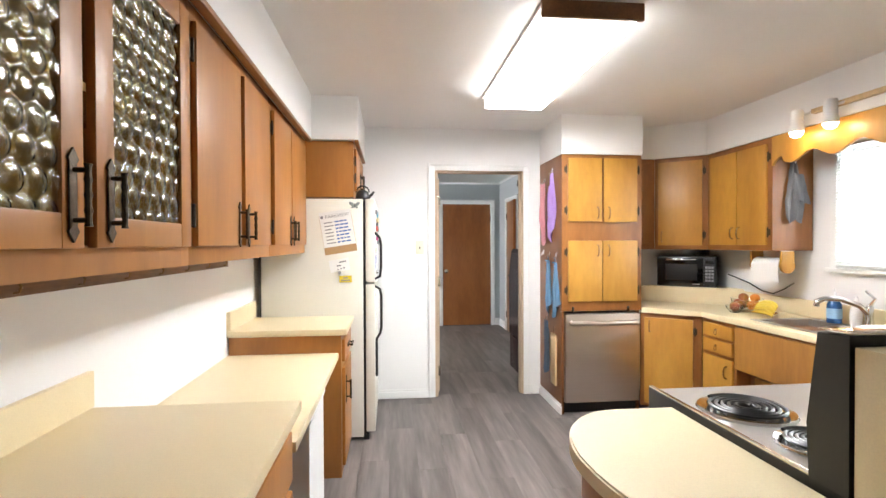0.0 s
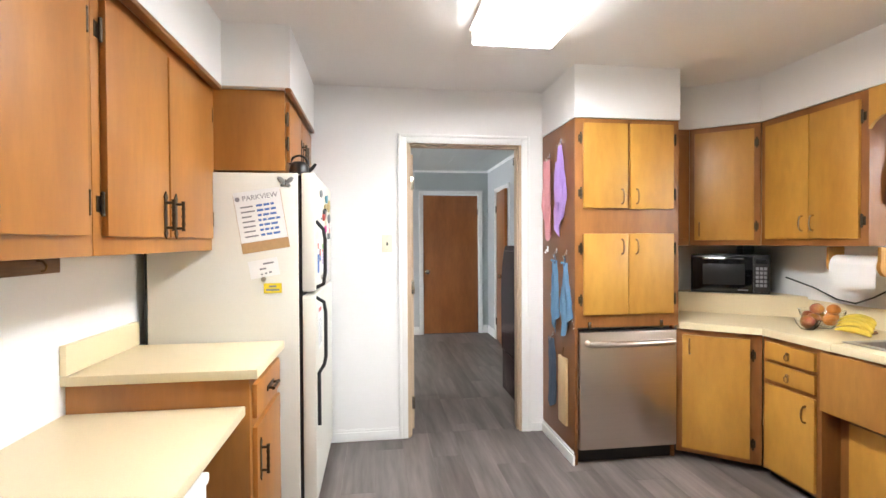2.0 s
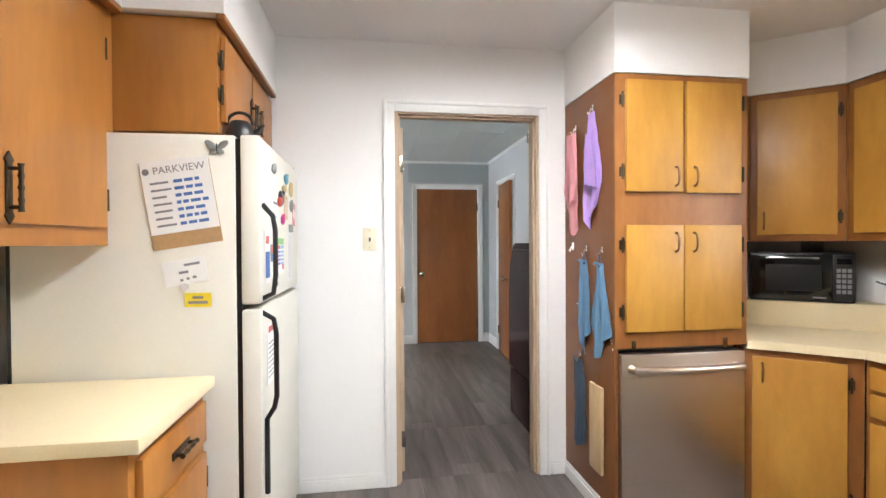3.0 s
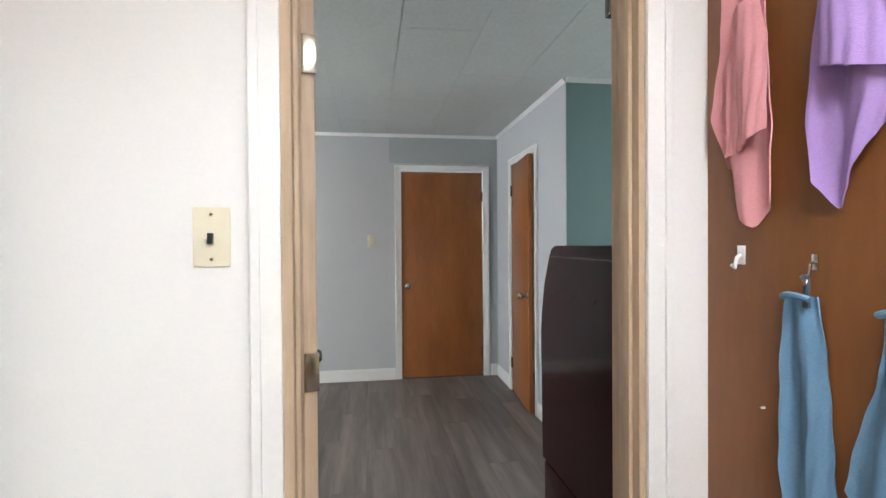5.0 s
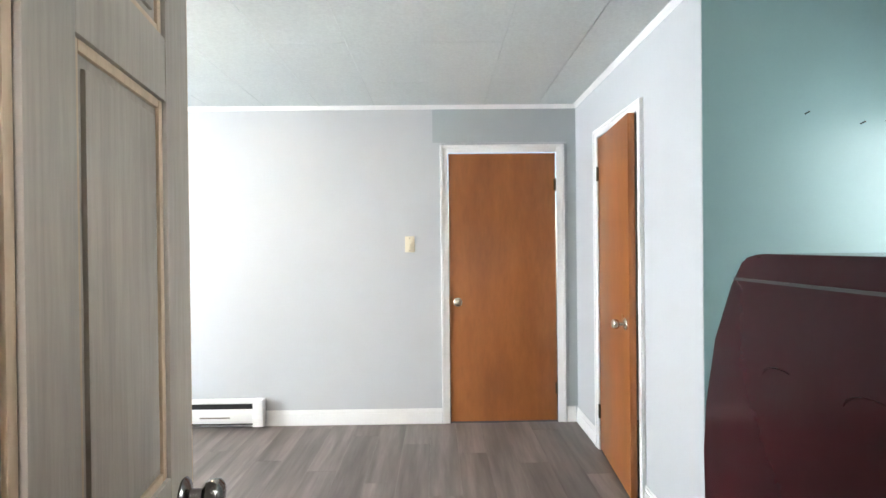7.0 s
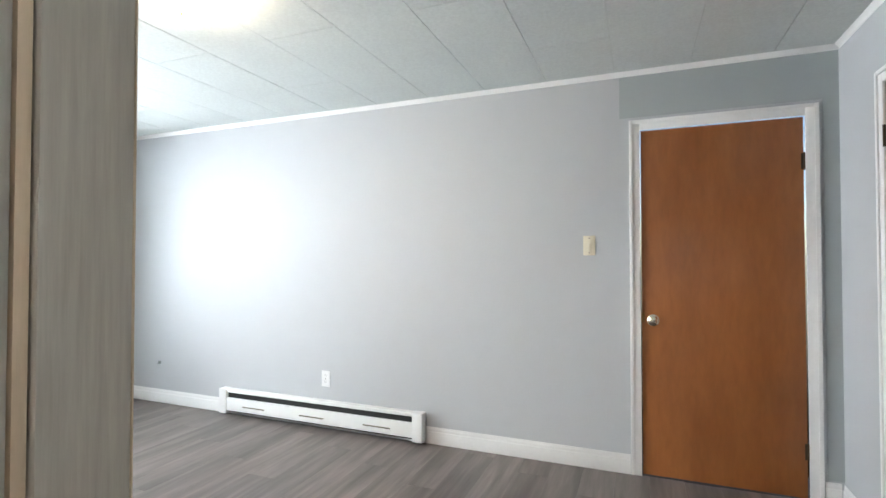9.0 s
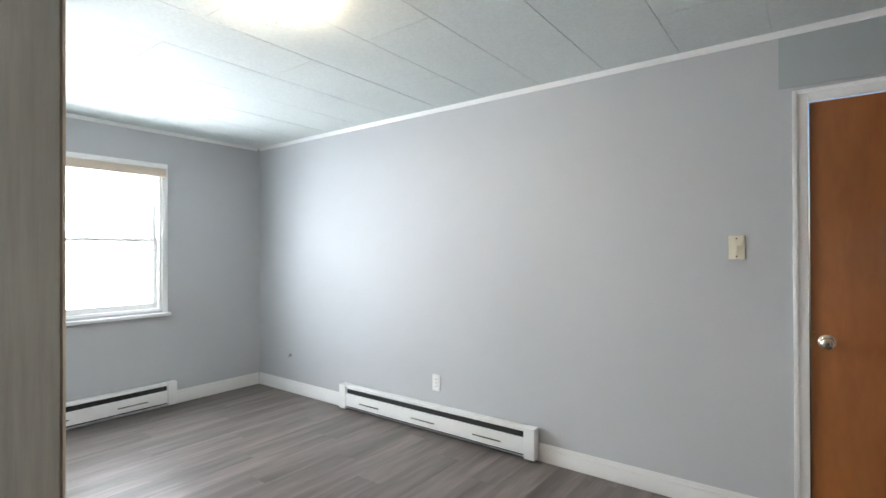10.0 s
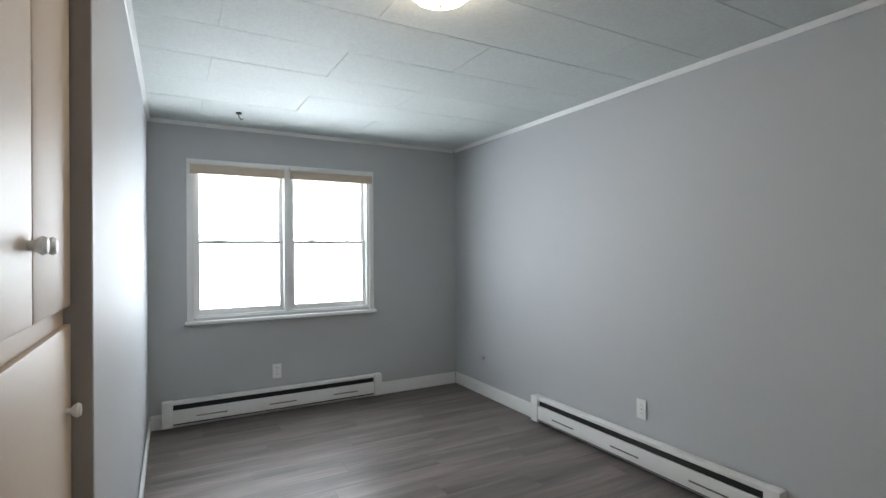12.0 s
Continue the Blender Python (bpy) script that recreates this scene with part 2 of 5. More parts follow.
def lathe(profile, c=(0, 0, 0), n=24, bm=None):
    """A turned shape round z from (radius, height) pairs."""
    bm = bm or bmesh.new()
    rings = [[bm.verts.new((c[0] + r * math.cos(2 * math.pi * k / n), c[1] + r * math.sin(2 * math.pi * k / n), c[2] + z)) for k in range(n)] for r, z in profile]
    for a, b in zip(rings, rings[1:]):
        for k in range(n):
            bm.faces.new((a[k], a[(k + 1) % n], b[(k + 1) % n], b[k]))
    if profile[0][0] > 1e-4:
        bm.faces.new(rings[0][::-1])
    if profile[-1][0] > 1e-4:
        bm.faces.new(rings[-1])
    bmesh.ops.remove_doubles(bm, verts=bm.verts, dist=1e-5)
    return bm


def prism(outline, z0, z1, bevel=0.0, bm=None):
    """A plan outline (x, y) raised from z0 to z1."""
    bm = bm or bmesh.new()
    low = [bm.verts.new((x, y, z0)) for x, y in outline]
    high = [bm.verts.new((x, y, z1)) for x, y in outline]
    k = len(outline)
    bm.faces.new(low[::-1])
    top = bm.faces.new(high)
    for i in range(k):
        bm.faces.new((low[i], low[(i + 1) % k], high[(i + 1) % k], high[i]))
    bmesh.ops.recalc_face_normals(bm, faces=bm.faces)
    if bevel:
        bmesh.ops.bevel(bm, geom=list(top.edges), offset=bevel, segments=2, affect="EDGES")
    return bm


def world_of(o):
    if o is None:
        return Matrix()
    return (world_of(o.parent) @ o.matrix_parent_inverse if o.parent else Matrix()) @ o.matrix_basis


def mesh_of(name, bm, material, smooth=40):
    me = bpy.data.meshes.new(name)
    bmesh.ops.recalc_face_normals(bm, faces=bm.faces)
    if smooth:
        lim = radians(smooth)
        for f in bm.faces:
            f.smooth = True
        for e in bm.edges:
            e.smooth = len(e.link_faces) == 2 and e.calc_face_angle(0) < lim
    bm.to_mesh(me)
    bm.free()
    me.materials.append(material)
    return me


def part(name, bm, material, parent=None, label=""):
    ob = new(name, mesh_of(name, bm, material))
    if parent:
        ob.parent = parent
        ob.matrix_parent_inverse = world_of(parent).inverted()
    return tagged(ob, label)


def thing(name, label, category, at=(0, 0, 0), group=""):
    ob = new(name)
    ob.empty_display_size = 0.05
    ob.matrix_basis = Matrix.Translation(at)
    return tagged(ob, label, category, group, "thing")


def setting(name, bm, material, label="", category=""):
    return tagged(part(name, bm, material), label, category, "", "structure")


def boxes(rows):
    bm = bmesh.new()
    for r in rows:
        box(*r, bm=bm)
    return bm


# ---- the large structure ----
KZ, RZ = 2.39, 2.378     # ceilings
setting("floor_bed", box(-4.4, 2.75, -1.75, 8.75, -0.2, -0.012), M_JOINT, "dark underlay below the grey plank floor", "floor")
setting("kitchen_ceiling", box(-1.6, 2.6, -1.75, 4.73, KZ, KZ + 0.2), M_KCEIL, "white painted kitchen ceiling", "ceiling")
setting("wall_kitchen_west", box(-1.6, -1.47, -1.75, 4.73, 0, KZ), M_KWALL, "white painted kitchen wall", "wall")
setting("wall_kitchen_south", box(-1.47, 2.41, -1.75, -1.6, 0, KZ), M_KWALL, "white painted kitchen wall", "wall")
setting("wall_kitchen_east", boxes([(2.41, 2.58, -1.75, 2.15, 0, KZ), (2.41, 2.58, 3.30, 4.73, 0, KZ), (2.41, 2.58, 2.15, 3.30, 0, 1.2), (2.41, 2.58, 2.15, 3.30, 2.02, KZ)]), M_KWALL, "white painted kitchen wall with a window", "wall")
DX0, DX1, DZ = -0.158, 0.664, 2.030     # rough doorway
setting("wall_kitchen_north", boxes([(-1.47, DX0, 4.67, 4.73, 0, KZ), (DX1, 2.41, 4.67, 4.73, 0, KZ), (DX0, DX1, 4.67, 4.73, DZ, KZ)]), M_KWALL, "white painted kitchen wall with a doorway", "wall")
setting("wall_room_south", boxes([(-0.3, DX0, 4.732, 4.79, 0, RZ), (DX1, 2.32, 4.732, 4.79, 0, RZ), (DX0, DX1, 4.732, 4.79, DZ, RZ)]), M_GREY, "grey painted wall beside the doorway", "wall")
FW, WW, EW = 8.388, -4.155, 1.272     # far wall, window wall, closet wall
setting("wall_room_north", boxes([(-4.4, 0.28, FW, FW + 0.15, 0, RZ), (1.17, 2.6, FW, FW + 0.15, 0, RZ), (0.28, 1.17, FW, FW + 0.15, 2.06, RZ)]), M_GREY, "long light grey painted wall", "wall")
setting("wall_patch", boxes([(0.2, EW, FW - 0.003, FW, 2.10, RZ), (1.2, EW, FW - 0.003, FW, 0.12, 2.10)]), M_PATCH, "darker grey unpainted strip over the door", "wall")
WY0, WY1, WZ0, WZ1 = 5.99, 7.45, 0.828, 2.07
setting("wall_room_west", boxes([(WW - 0.16, WW, 5.45, WY0, 0, RZ), (WW - 0.16, WW, WY1, FW, 0, RZ), (WW - 0.16, WW, WY0, WY1, 0, WZ0), (WW - 0.16, WW, WY0, WY1, WZ1, RZ)]), M_GREY, "grey painted wall with a double window", "wall")
WE, WS = -1.20, 5.682
setting("wall_room_cupboard_side", box(-4.3, WE, 5.45, WS, 0, RZ), M_GREY, "glossy grey painted wall", "wall")
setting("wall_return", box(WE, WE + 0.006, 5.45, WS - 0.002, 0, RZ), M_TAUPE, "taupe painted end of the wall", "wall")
setting("wall_closet", boxes([(EW, EW + 0.1, 6.636, 7.21, 0, RZ), (EW, EW + 0.1, 7.90, FW, 0, RZ), (EW, EW + 0.1, 7.21, 7.90, 2.04, RZ)]), M_GREY, "grey painted wall with a closet door", "wall")
setting("wall_teal", box(EW + 0.003, 2.34, 6.633, 6.72, 0, RZ), M_TEAL, "teal painted wall of the laundry corner", "wall")
setting("wall_room_east", boxes([(2.32, 2.48, 4.6, 5.68, 0, RZ), (2.32, 2.48, 6.51, 8.5, 0, RZ), (2.32, 2.48, 5.68, 6.51, 2.03, RZ)]), M_GREY, "grey painted wall with an outside door", "wall")
setting("wall_alcove", box(-0.34, -0.3, 4.732, 5.63, 0, RZ), M_GREY, "grey painted end of the cupboards", "wall")

# the laid board ceiling of the room, one mesh with open joints
bm = box(-4.4, 2.6, 4.732, 8.75, RZ + 0.006, RZ + 0.2)
tx, ty = 0.405, 1.22
for i in range(17):
    for j in range(5):
        off = 0.61 * (i % 2)
        x0, y0 = -4.3 + tx * i + 0.02, 4.2 + ty * j - off
        a0, a1, b0, b1 = max(x0, -4.3), min(x0 + tx, 2.45), max(y0, 4.735), min(y0 + ty, 8.6)
        if a1 - a0 > 0.02 and b1 - b0 > 0.02:
            bmesh.ops.create_cube(bm, size=1, matrix=Matrix.Translation(((a0 + a1) / 2, (b0 + b1) / 2, RZ + 0.004 + random.uniform(-0.0006, 0.0006))) @ Matrix.Diagonal((a1 - a0 - 0.004, b1 - b0 - 0.003, 0.009, 1)))
setting("room_ceiling", bm, M_RCEIL, "pale fibreboard panel ceiling with fine joints", "ceiling")


def crown(name, a, b, inward):
    """A small quarter moulding between wall and ceiling."""
    a, b, inward = Vector(a), Vector(b), Vector(inward)
    bm = bmesh.new()
    prof = [(0, 0), (0.022, 0), (0.02, -0.008), (0.01, -0.016), (0.006, -0.026), (0, -0.028)]
    rings = [[bm.verts.new(p + inward * u + Vector((0, 0, w))) for u, w in prof] for p in (a, b)]
    for k in range(len(prof)):
        q = (k + 1) % len(prof)
        bm.faces.new((rings[0][k], rings[0][q], rings[1][q], rings[1][k]))
    bm.faces.new(rings[0])
    bm.faces.new(rings[1][::-1])
    return setting(name, bm, M_TRIM, "narrow white ceiling moulding", "trim")


C = RZ - 0.002
crown("trim_north", (WW + 0.02, FW - 0.003, C), (EW, FW - 0.003, C), (0, -1, 0))
crown("trim_west", (WW, WS, C), (WW, FW - 0.024, C), (1, 0, 0))
crown("trim_south", (WW + 0.02, WS, C), (WE, WS, C), (0, 1, 0))
crown("trim_closet", (EW, 6.636, C), (EW, FW - 0.024, C), (-1, 0, 0))
crown("trim_teal", (EW, 6.633, C), (2.3, 6.633, C), (0, -1, 0))
crown("trim_east", (2.32, 4.8, C), (2.32, 6.61, C), (-1, 0, 0))


def skirting(name, x0, x1, y0, y1, h=0.115):
    """A moulded baseboard: a tall board, a stepped cap, and a small foot."""
    bm = box(x0, x1, y0, y1, 0, h * 0.72, 0.002)
    dx, dy = (0.004, 0) if x1 - x0 < y1 - y0 else (0, 0.004)
    box(x0 + dx, x1 - dx, y0 + dy, y1 - dy, h * 0.72, h * 0.9, 0.002, bm)
    box(x0 + dx * 1.5, x1 - dx * 1.5, y0 + dy * 1.5, y1 - dy * 1.5, h * 0.9, h, 0.001, bm)
    return setting(name, bm, M_TRIM, "white moulded baseboard", "baseboard")


skirting("baseboard_kitchen_north", -0.72, -0.214, 4.655, 4.669, 0.085)
skirting("baseboard_doorway_side", 0.722, 0.80, 4.655, 4.669, 0.085)
skirting("baseboard_pantry", 0.794, 0.807, 4.098, 4.655, 0.085)
skirting("baseboard_room_north", WW + 0.015, 0.25, FW - 0.016, FW - 0.001)
skirting("baseboard_room_corner", 1.188, EW - 0.016, FW - 0.018, FW - 0.004)
skirting("baseboard_west", WW + 0.001, WW + 0.015, WS + 0.016, FW - 0.02)
skirting("baseboard_south", WW + 0.016, WE, WS + 0.001, WS + 0.015)
skirting("baseboard_closet_far", EW - 0.015, EW - 0.001, 7.93, FW - 0.02)
skirting("baseboard_closet_near", EW - 0.015, EW - 0.001, 6.636, 7.172)
skirting("baseboard_teal", EW, 2.3, 6.618, 6.632)


def casing(name, m, x0, x1, top, w=0.065, label="white painted door casing"):
    """Two-step casing round an opening x0..x1 of the given height, on a wall whose face is local y = 0, towards -y."""
    bm = boxes([])
    for a, b, c, d in ((x0 - w, x0, 0, top + w), (x1, x1 + w, 0, top + w), (x0, x1, top, top + w)):
        box(a, b, -0.013, -0.001, c, d, 0.002, bm)
    for a, b, c, d in ((x0 - w, x0 - w + 0.02, 0, top + w), (x1 + w - 0.02, x1 + w, 0, top + w), (x0 - w + 0.02, x1 + w - 0.02, top + w - 0.02, top + w)):
        box(a, b, -0.021, -0.0135, c, d, 0.003, bm)
    ob = setting(name, bm, M_TRIM, label, "trim")
    ob.matrix_basis = m
    return ob


casing("doorway_casing", pose(0, 4.67, 0), DX0 + 0.005, DX1 - 0.012, DZ - 0.012, 0.060)
# bare pine jamb with its stop
bm = boxes([(DX0, DX0 + 0.026, 4.672, 4.80, 0, DZ - 0.02), (DX1 - 0.026, DX1, 4.672, 4.80, 0, DZ - 0.02), (DX0, DX1, 4.672, 4.80, DZ - 0.02, DZ)])
for r in ((DX0 + 0.0265, DX0 + 0.036, 4.70, 4.75, 0, DZ - 0.033), (DX1 - 0.036, DX1 - 0.0265, 4.70, 4.75, 0, DZ - 0.033), (DX0 + 0.027, DX1 - 0.027, 4.70, 4.75, DZ - 0.032, DZ - 0.0205)):
    box(*r, 0.002, bm)
setting("doorway_jamb", bm, M_PINE, "bare pine door jamb with a stop strip", "trim")
casing("far_door_casing", pose(0, FW, 0), 0.312, 1.122, 2.02, 0.06)
casing("closet_casing", pose(EW, 0, 0, 0, 0, -90), -7.87, -7.232, 2.01, 0.055)
casing("outside_door_casing", pose(2.32, 0, 0, 0, 0, -90), -6.50, -5.69, 2.02, 0.065)


# ---- doors ----
def knob(parent, at, axis, material, r=0.027):
    """A door knob with its rose, standing off along axis."""
    ob = bmesh.new()
    lathe([(0.0, 0), (0.032, 0), (0.034, 0.004), (0.028, 0.010), (0.012, 0.014), (0.011, 0.034), (r * 0.8, 0.040), (r, 0.052), (r * 0.95, 0.064), (r * 0.6, 0.072), (0.0, 0.074)], bm=ob)
    bmesh.ops.transform(ob, verts=ob.verts, matrix=Matrix.Translation(at) @ Vector(axis).to_track_quat("Z", "Y").to_matrix().to_4x4())
    return part("door_knob", ob, material, parent, "round metal door knob")


def hinge(parent, at, w=0.03, h=0.085, material=None, name="hinge"):
    bm = box(at[0] - w / 2, at[0] + w / 2, at[1] - 0.003, at[1], at[2] - h / 2, at[2] + h / 2, 0.001)
    rod((at[0], at[1] - 0.006, at[2] - h / 2 - 0.004), (at[0], at[1] - 0.006, at[2] + h / 2 + 0.004), 0.006, 8, bm=bm)
    return part(name, bm, material or M_IRON, parent)


def flush_door(name, w, h, label, knob_x, hinge_x, m):
    d = thing(name, label, "door")
    d["kind"] = "structure"
    part("door_leaf", box(0, w, 0, 0.036, 0.008, h, 0.002), M_DOOR, d)
    knob(d, (knob_x, -0.001, 0.905), (0, -1, 0), M_NICKEL)
    part("latch_plate", box(knob_x - 0.068, knob_x - 0.045, -0.003, 0, 0.89, 0.95, 0.001), M_BRASS, d)
    for z in (0.25, 1.78):
        hinge(d, (hinge_x, 0, z))
    d.matrix_basis = m
    return d


d1 = flush_door("door_far", 0.80, 2.017, "closed brown wood veneer flush door", 0.06, 0.803, pose(0.317, FW + 0.004, 0))
part("closer_bracket", box(-0.012, 0.022, -0.03, -0.004, 1.985, 2.02, 0.002), M_WHITE, d1, "small white bracket")
d2 = flush_door("door_closet", 0.632, 2.003, "brown wood veneer closet door standing ajar", 0.577, -0.004, pose(EW - 0.002, 7.867, 0, 0, 0, -95))
part("latch_bolt", box(0.607, 0.647, -0.014, -0.002, 0.915, 0.945, 0.001), M_NICKEL, d2)
# backing sheet coloured dark so that the closet opening reads as shaded
setting("closet_inside", boxes([(1.9, 1.95, 6.75, 8.35, 0, RZ)]), M_DARKWOOD_AND_SHADE, "dark backing sheet painted as shade inside the closet", "wall")


def panel_door(name, w, h, label, m, face, edge, rows, cols):
    """A panelled door leaf: stiles and rails proud of the raised panels, on both faces."""
    d = thing(name, label, "door")
    d["kind"] = "structure"
    part("door_core", box(0.004, w - 0.004, 0.012, 0.024, 0.012, h - 0.004), face, d)
    xs = [0.0] + [v for c in cols for v in c] + [w]
    for a, b in zip(xs[::2], xs[1::2]):
        part("stile", box(a + 0.0015, b - 0.0015, 0, 0.036, 0.01, h, 0.003), face, d)
    for c in cols:
        zs = [0.01] + [v for r in rows for v in r] + [h]
        for a, b in zip(zs[::2], zs[1::2]):
            part("rail", box(c[0] - 0.0015, c[1] + 0.0015, 0.0006, 0.0354, a, b, 0.003), face, d)
    for c in cols:
        for r in rows:
            p = part("panel", box(c[0] + 0.03, c[1] - 0.03, 0.005, 0.031, r[0] + 0.03, r[1] - 0.03, 0.008), face, d)
            mo = bmesh.new()
            for q in ((c[0], c[0] + 0.016, r[0], r[1]), (c[1] - 0.016, c[1], r[0], r[1]), (c[0] + 0.016, c[1] - 0.016, r[0], r[0] + 0.016), (c[0] + 0.016, c[1] - 0.016, r[1] - 0.016, r[1])):
                box(q[0], q[1], 0.006, 0.030, q[2], q[3], 0.004, mo)
            part("moulding", mo, edge, p, "paler bare wood moulding")
    part("edge_strip", box(-0.003, 0, 0.001, 0.035, 0.012, h - 0.002, 0.0008), edge, d, "bare pine door edge")
    part("edge_strip", box(w, w + 0.003, 0.001, 0.035, 0.012, h - 0.002, 0.0008), edge, d, "bare pine door edge")
    d.matrix_basis = m
    return d


PD_W = 0.895
PD = pose(-0.099, 4.806, 0, 0, 0, 100)
kd = panel_door("door_kitchen", PD_W, 1.965, "primed six-panel wooden door standing wide open", PD, M_PRIMED, M_PINE,
                [(0.20, 0.76), (0.93, 1.58), (1.69, 1.87)], [(0.12, 0.40), (0.50, 0.78)])
for z in (0.20, 1.02, 1.76):
    part("hinge_plate", box(-0.012, -0.0035, -0.004, 0.03, z - 0.045, z + 0.045, 0.002), M_NICKEL, None).matrix_basis = PD
for o in [o for o in scene.objects if o.name.startswith("hinge_plate")]:
    o.parent, o.matrix_parent_inverse, o.matrix_basis = kd, Matrix(), Matrix()
for side, ax in ((0.0, -1), (0.036, 1)):
    k = knob(kd, (0, 0, 0), (0, 0, 1), M_DARKSTEEL)
    k.matrix_parent_inverse = Matrix()
    k.matrix_basis = Matrix.Translation((PD_W - 0.06, side, 0.87)) @ Vector((0, ax, 0)).to_track_quat("Z", "Y").to_matrix().to_4x4()

od = thing("door_outside", "white outside door with an upper window", "door")
od["kind"] = "structure"
part("door_leaf", boxes([(0, 0.12, 0, 0.04, 0.01, 2.01), (0.68, 0.80, 0, 0.04, 0.01, 2.01), (0.12, 0.68, 0, 0.04, 0.01, 1.05), (0.12, 0.68, 0, 0.04, 1.9, 2.01)]), M_TRIM, od)
g = part("pane", box(0.12, 0.68, 0.018, 0.022, 1.05, 1.9), M_GLASS, od)
g.visible_shadow = False
for z in (0.3, 1.0, 1.78):
    hinge(od, (0.0, 0, z))
od.matrix_basis = pose(2.345, 6.495, 0, 0, 0, -90)


for nm, r in (("window_backdrop_room", (-5.6, -5.55, 3.5, 10, -0.5, 4.5)), ("window_backdrop_kitchen", (4.0, 4.05, 0.0, 5.5, -0.5, 4.5)), ("window_backdrop_door", (4.0, 4.05, 5.55, 9, -0.5, 4.5))):
    setting(nm, box(*r), M_OUTGREEN if "kitchen" in nm else M_OUT, "overexposed bright daylight outside", "backdrop")


# ---- windows ----
def sash_window(name, m, w, z0, z1, lights, label):
    """A double-hung window in local x 0..w, wall face y = 0 towards -y, glass behind."""
    d = thing(name, label, "window")
    d["kind"] = "structure"
    fr = boxes([])
    for a, b, c, e in ((-0.045, 0, z0 - 0.02, z1 + 0.03), (w, w + 0.045, z0 - 0.02, z1 + 0.03), (0, w, z1, z1 + 0.03)):
        box(a, b, -0.014, -0.001, c, e, 0.002, fr)
    for a, b, c, e in ((0, 0.02, z0, z1), (w - 0.02, w, z0, z1), (0.02, w - 0.02, z1 - 0.02, z1), (0.02, w - 0.02, z0, z0 + 0.02)):
        box(a, b, 0, 0.14, c, e, 0.0, fr)
    part("window_frame", fr, M_TRIM, d)
    part("window_sill", box(-0.06, w + 0.06, -0.05, 0.0, z0 - 0.045, z0 - 0.018, 0.004), M_TRIM, d)
    lw = (w - 0.04 - 0.07 * (lights - 1)) / lights
    for i in range(lights):
        x0 = 0.02 + i * (lw + 0.07)
        x1 = x0 + lw
        if i:
            part("mullion", box(x0 - 0.07, x0, -0.01, 0.12, z0 + 0.02, z1 - 0.02, 0.003), M_TRIM, d)
        zm = (z0 + z1) / 2 - 0.012
        for k, (a, b, dep) in enumerate(((z0 + 0.02, zm + 0.014, 0.045), (zm - 0.014, z1 - 0.02, 0.08))):
            s = bmesh.new()
            for q in ((x0, x0 + 0.03, a, b), (x1 - 0.03, x1, a, b), (x0 + 0.03, x1 - 0.03, a, a + (0.045 if k == 0 else 0.028)), (x0 + 0.03, x1 - 0.03, b - 0.028, b)):
                box(q[0], q[1], dep, dep + 0.03, q[2], q[3], 0.002, s)
            sa = part("sash", s, M_TRIM, d)
            p = part("pane", box(x0 + 0.028, x1 - 0.028, dep + 0.012, dep + 0.016, a + 0.02, b - 0.02), M_GLASS, sa)
            p.visible_shadow = False
        for u in (0.27, 0.73):
            part("sash_lock", box(x0 + lw * u - 0.025, x0 + lw * u + 0.025, 0.03, 0.05, zm + 0.0145, zm + 0.03, 0.004), M_TRIM, d)
    d.matrix_basis = m
    return d


# window wall faces +x, so local x runs along +y
sash_window("window_room", pose(WW, 5.99, 0, 0, 0, 90), 1.46, 0.828, 2.06, 2, "white double-hung twin window, daylight outside")
sash_window("window_kitchen", pose(2.41, 3.285, 0, 0, 0, -90), 1.12, 1.215, 2.005, 1, "white kitchen window behind a slatted blind")
for x0, x1 in ((5.96, 6.695), (6.73, 7.48)):
    rb = thing("rolled_blind", "rolled-up beige window blind under its headrail", "blind", (WW + 0.03, (x0 + x1) / 2, 2.0), "rolled blinds")
    part("headrail", box(WW + 0.012, WW + 0.05, x0, x1, 2.045, 2.075, 0.003), M_WHITE, rb)
    for k in range(11):
        part("slat", box(WW + 0.012 + 0.001 * (k % 2), WW + 0.046, x0 + 0.01, x1 - 0.01, 1.972 + k * 0.0065, 1.977 + k * 0.0065), M_CUPBOARD, rb)
vb = thing("slatted_blind", "white slatted blind hanging in the kitchen window", "blind", (2.39, 2.7, 2.0))
part("headrail", box(2.365, 2.395, 2.17, 3.27, 1.985, 2.015, 0.003), M_WHITE, vb)
slat = None
for k in range(38):
    z = 1.225 + k * 0.02
    if slat is None:
        slat = mesh_of("slat", box(-0.012, 0.012, -0.55, 0.55, -0.0006, 0.0006), M_WHITE)
    o = new("slat", slat)
    o.parent, o.matrix_parent_inverse = vb, world_of(vb).inverted()
    o.matrix_basis = Matrix.Translation((2.38, 2.72, z)) @ Matrix.Rotation(radians(-28), 4, "Y")
part("bottom_rail", box(2.368, 2.392, 2.17, 3.27, 1.205, 1.218, 0.003), M_WHITE, vb)

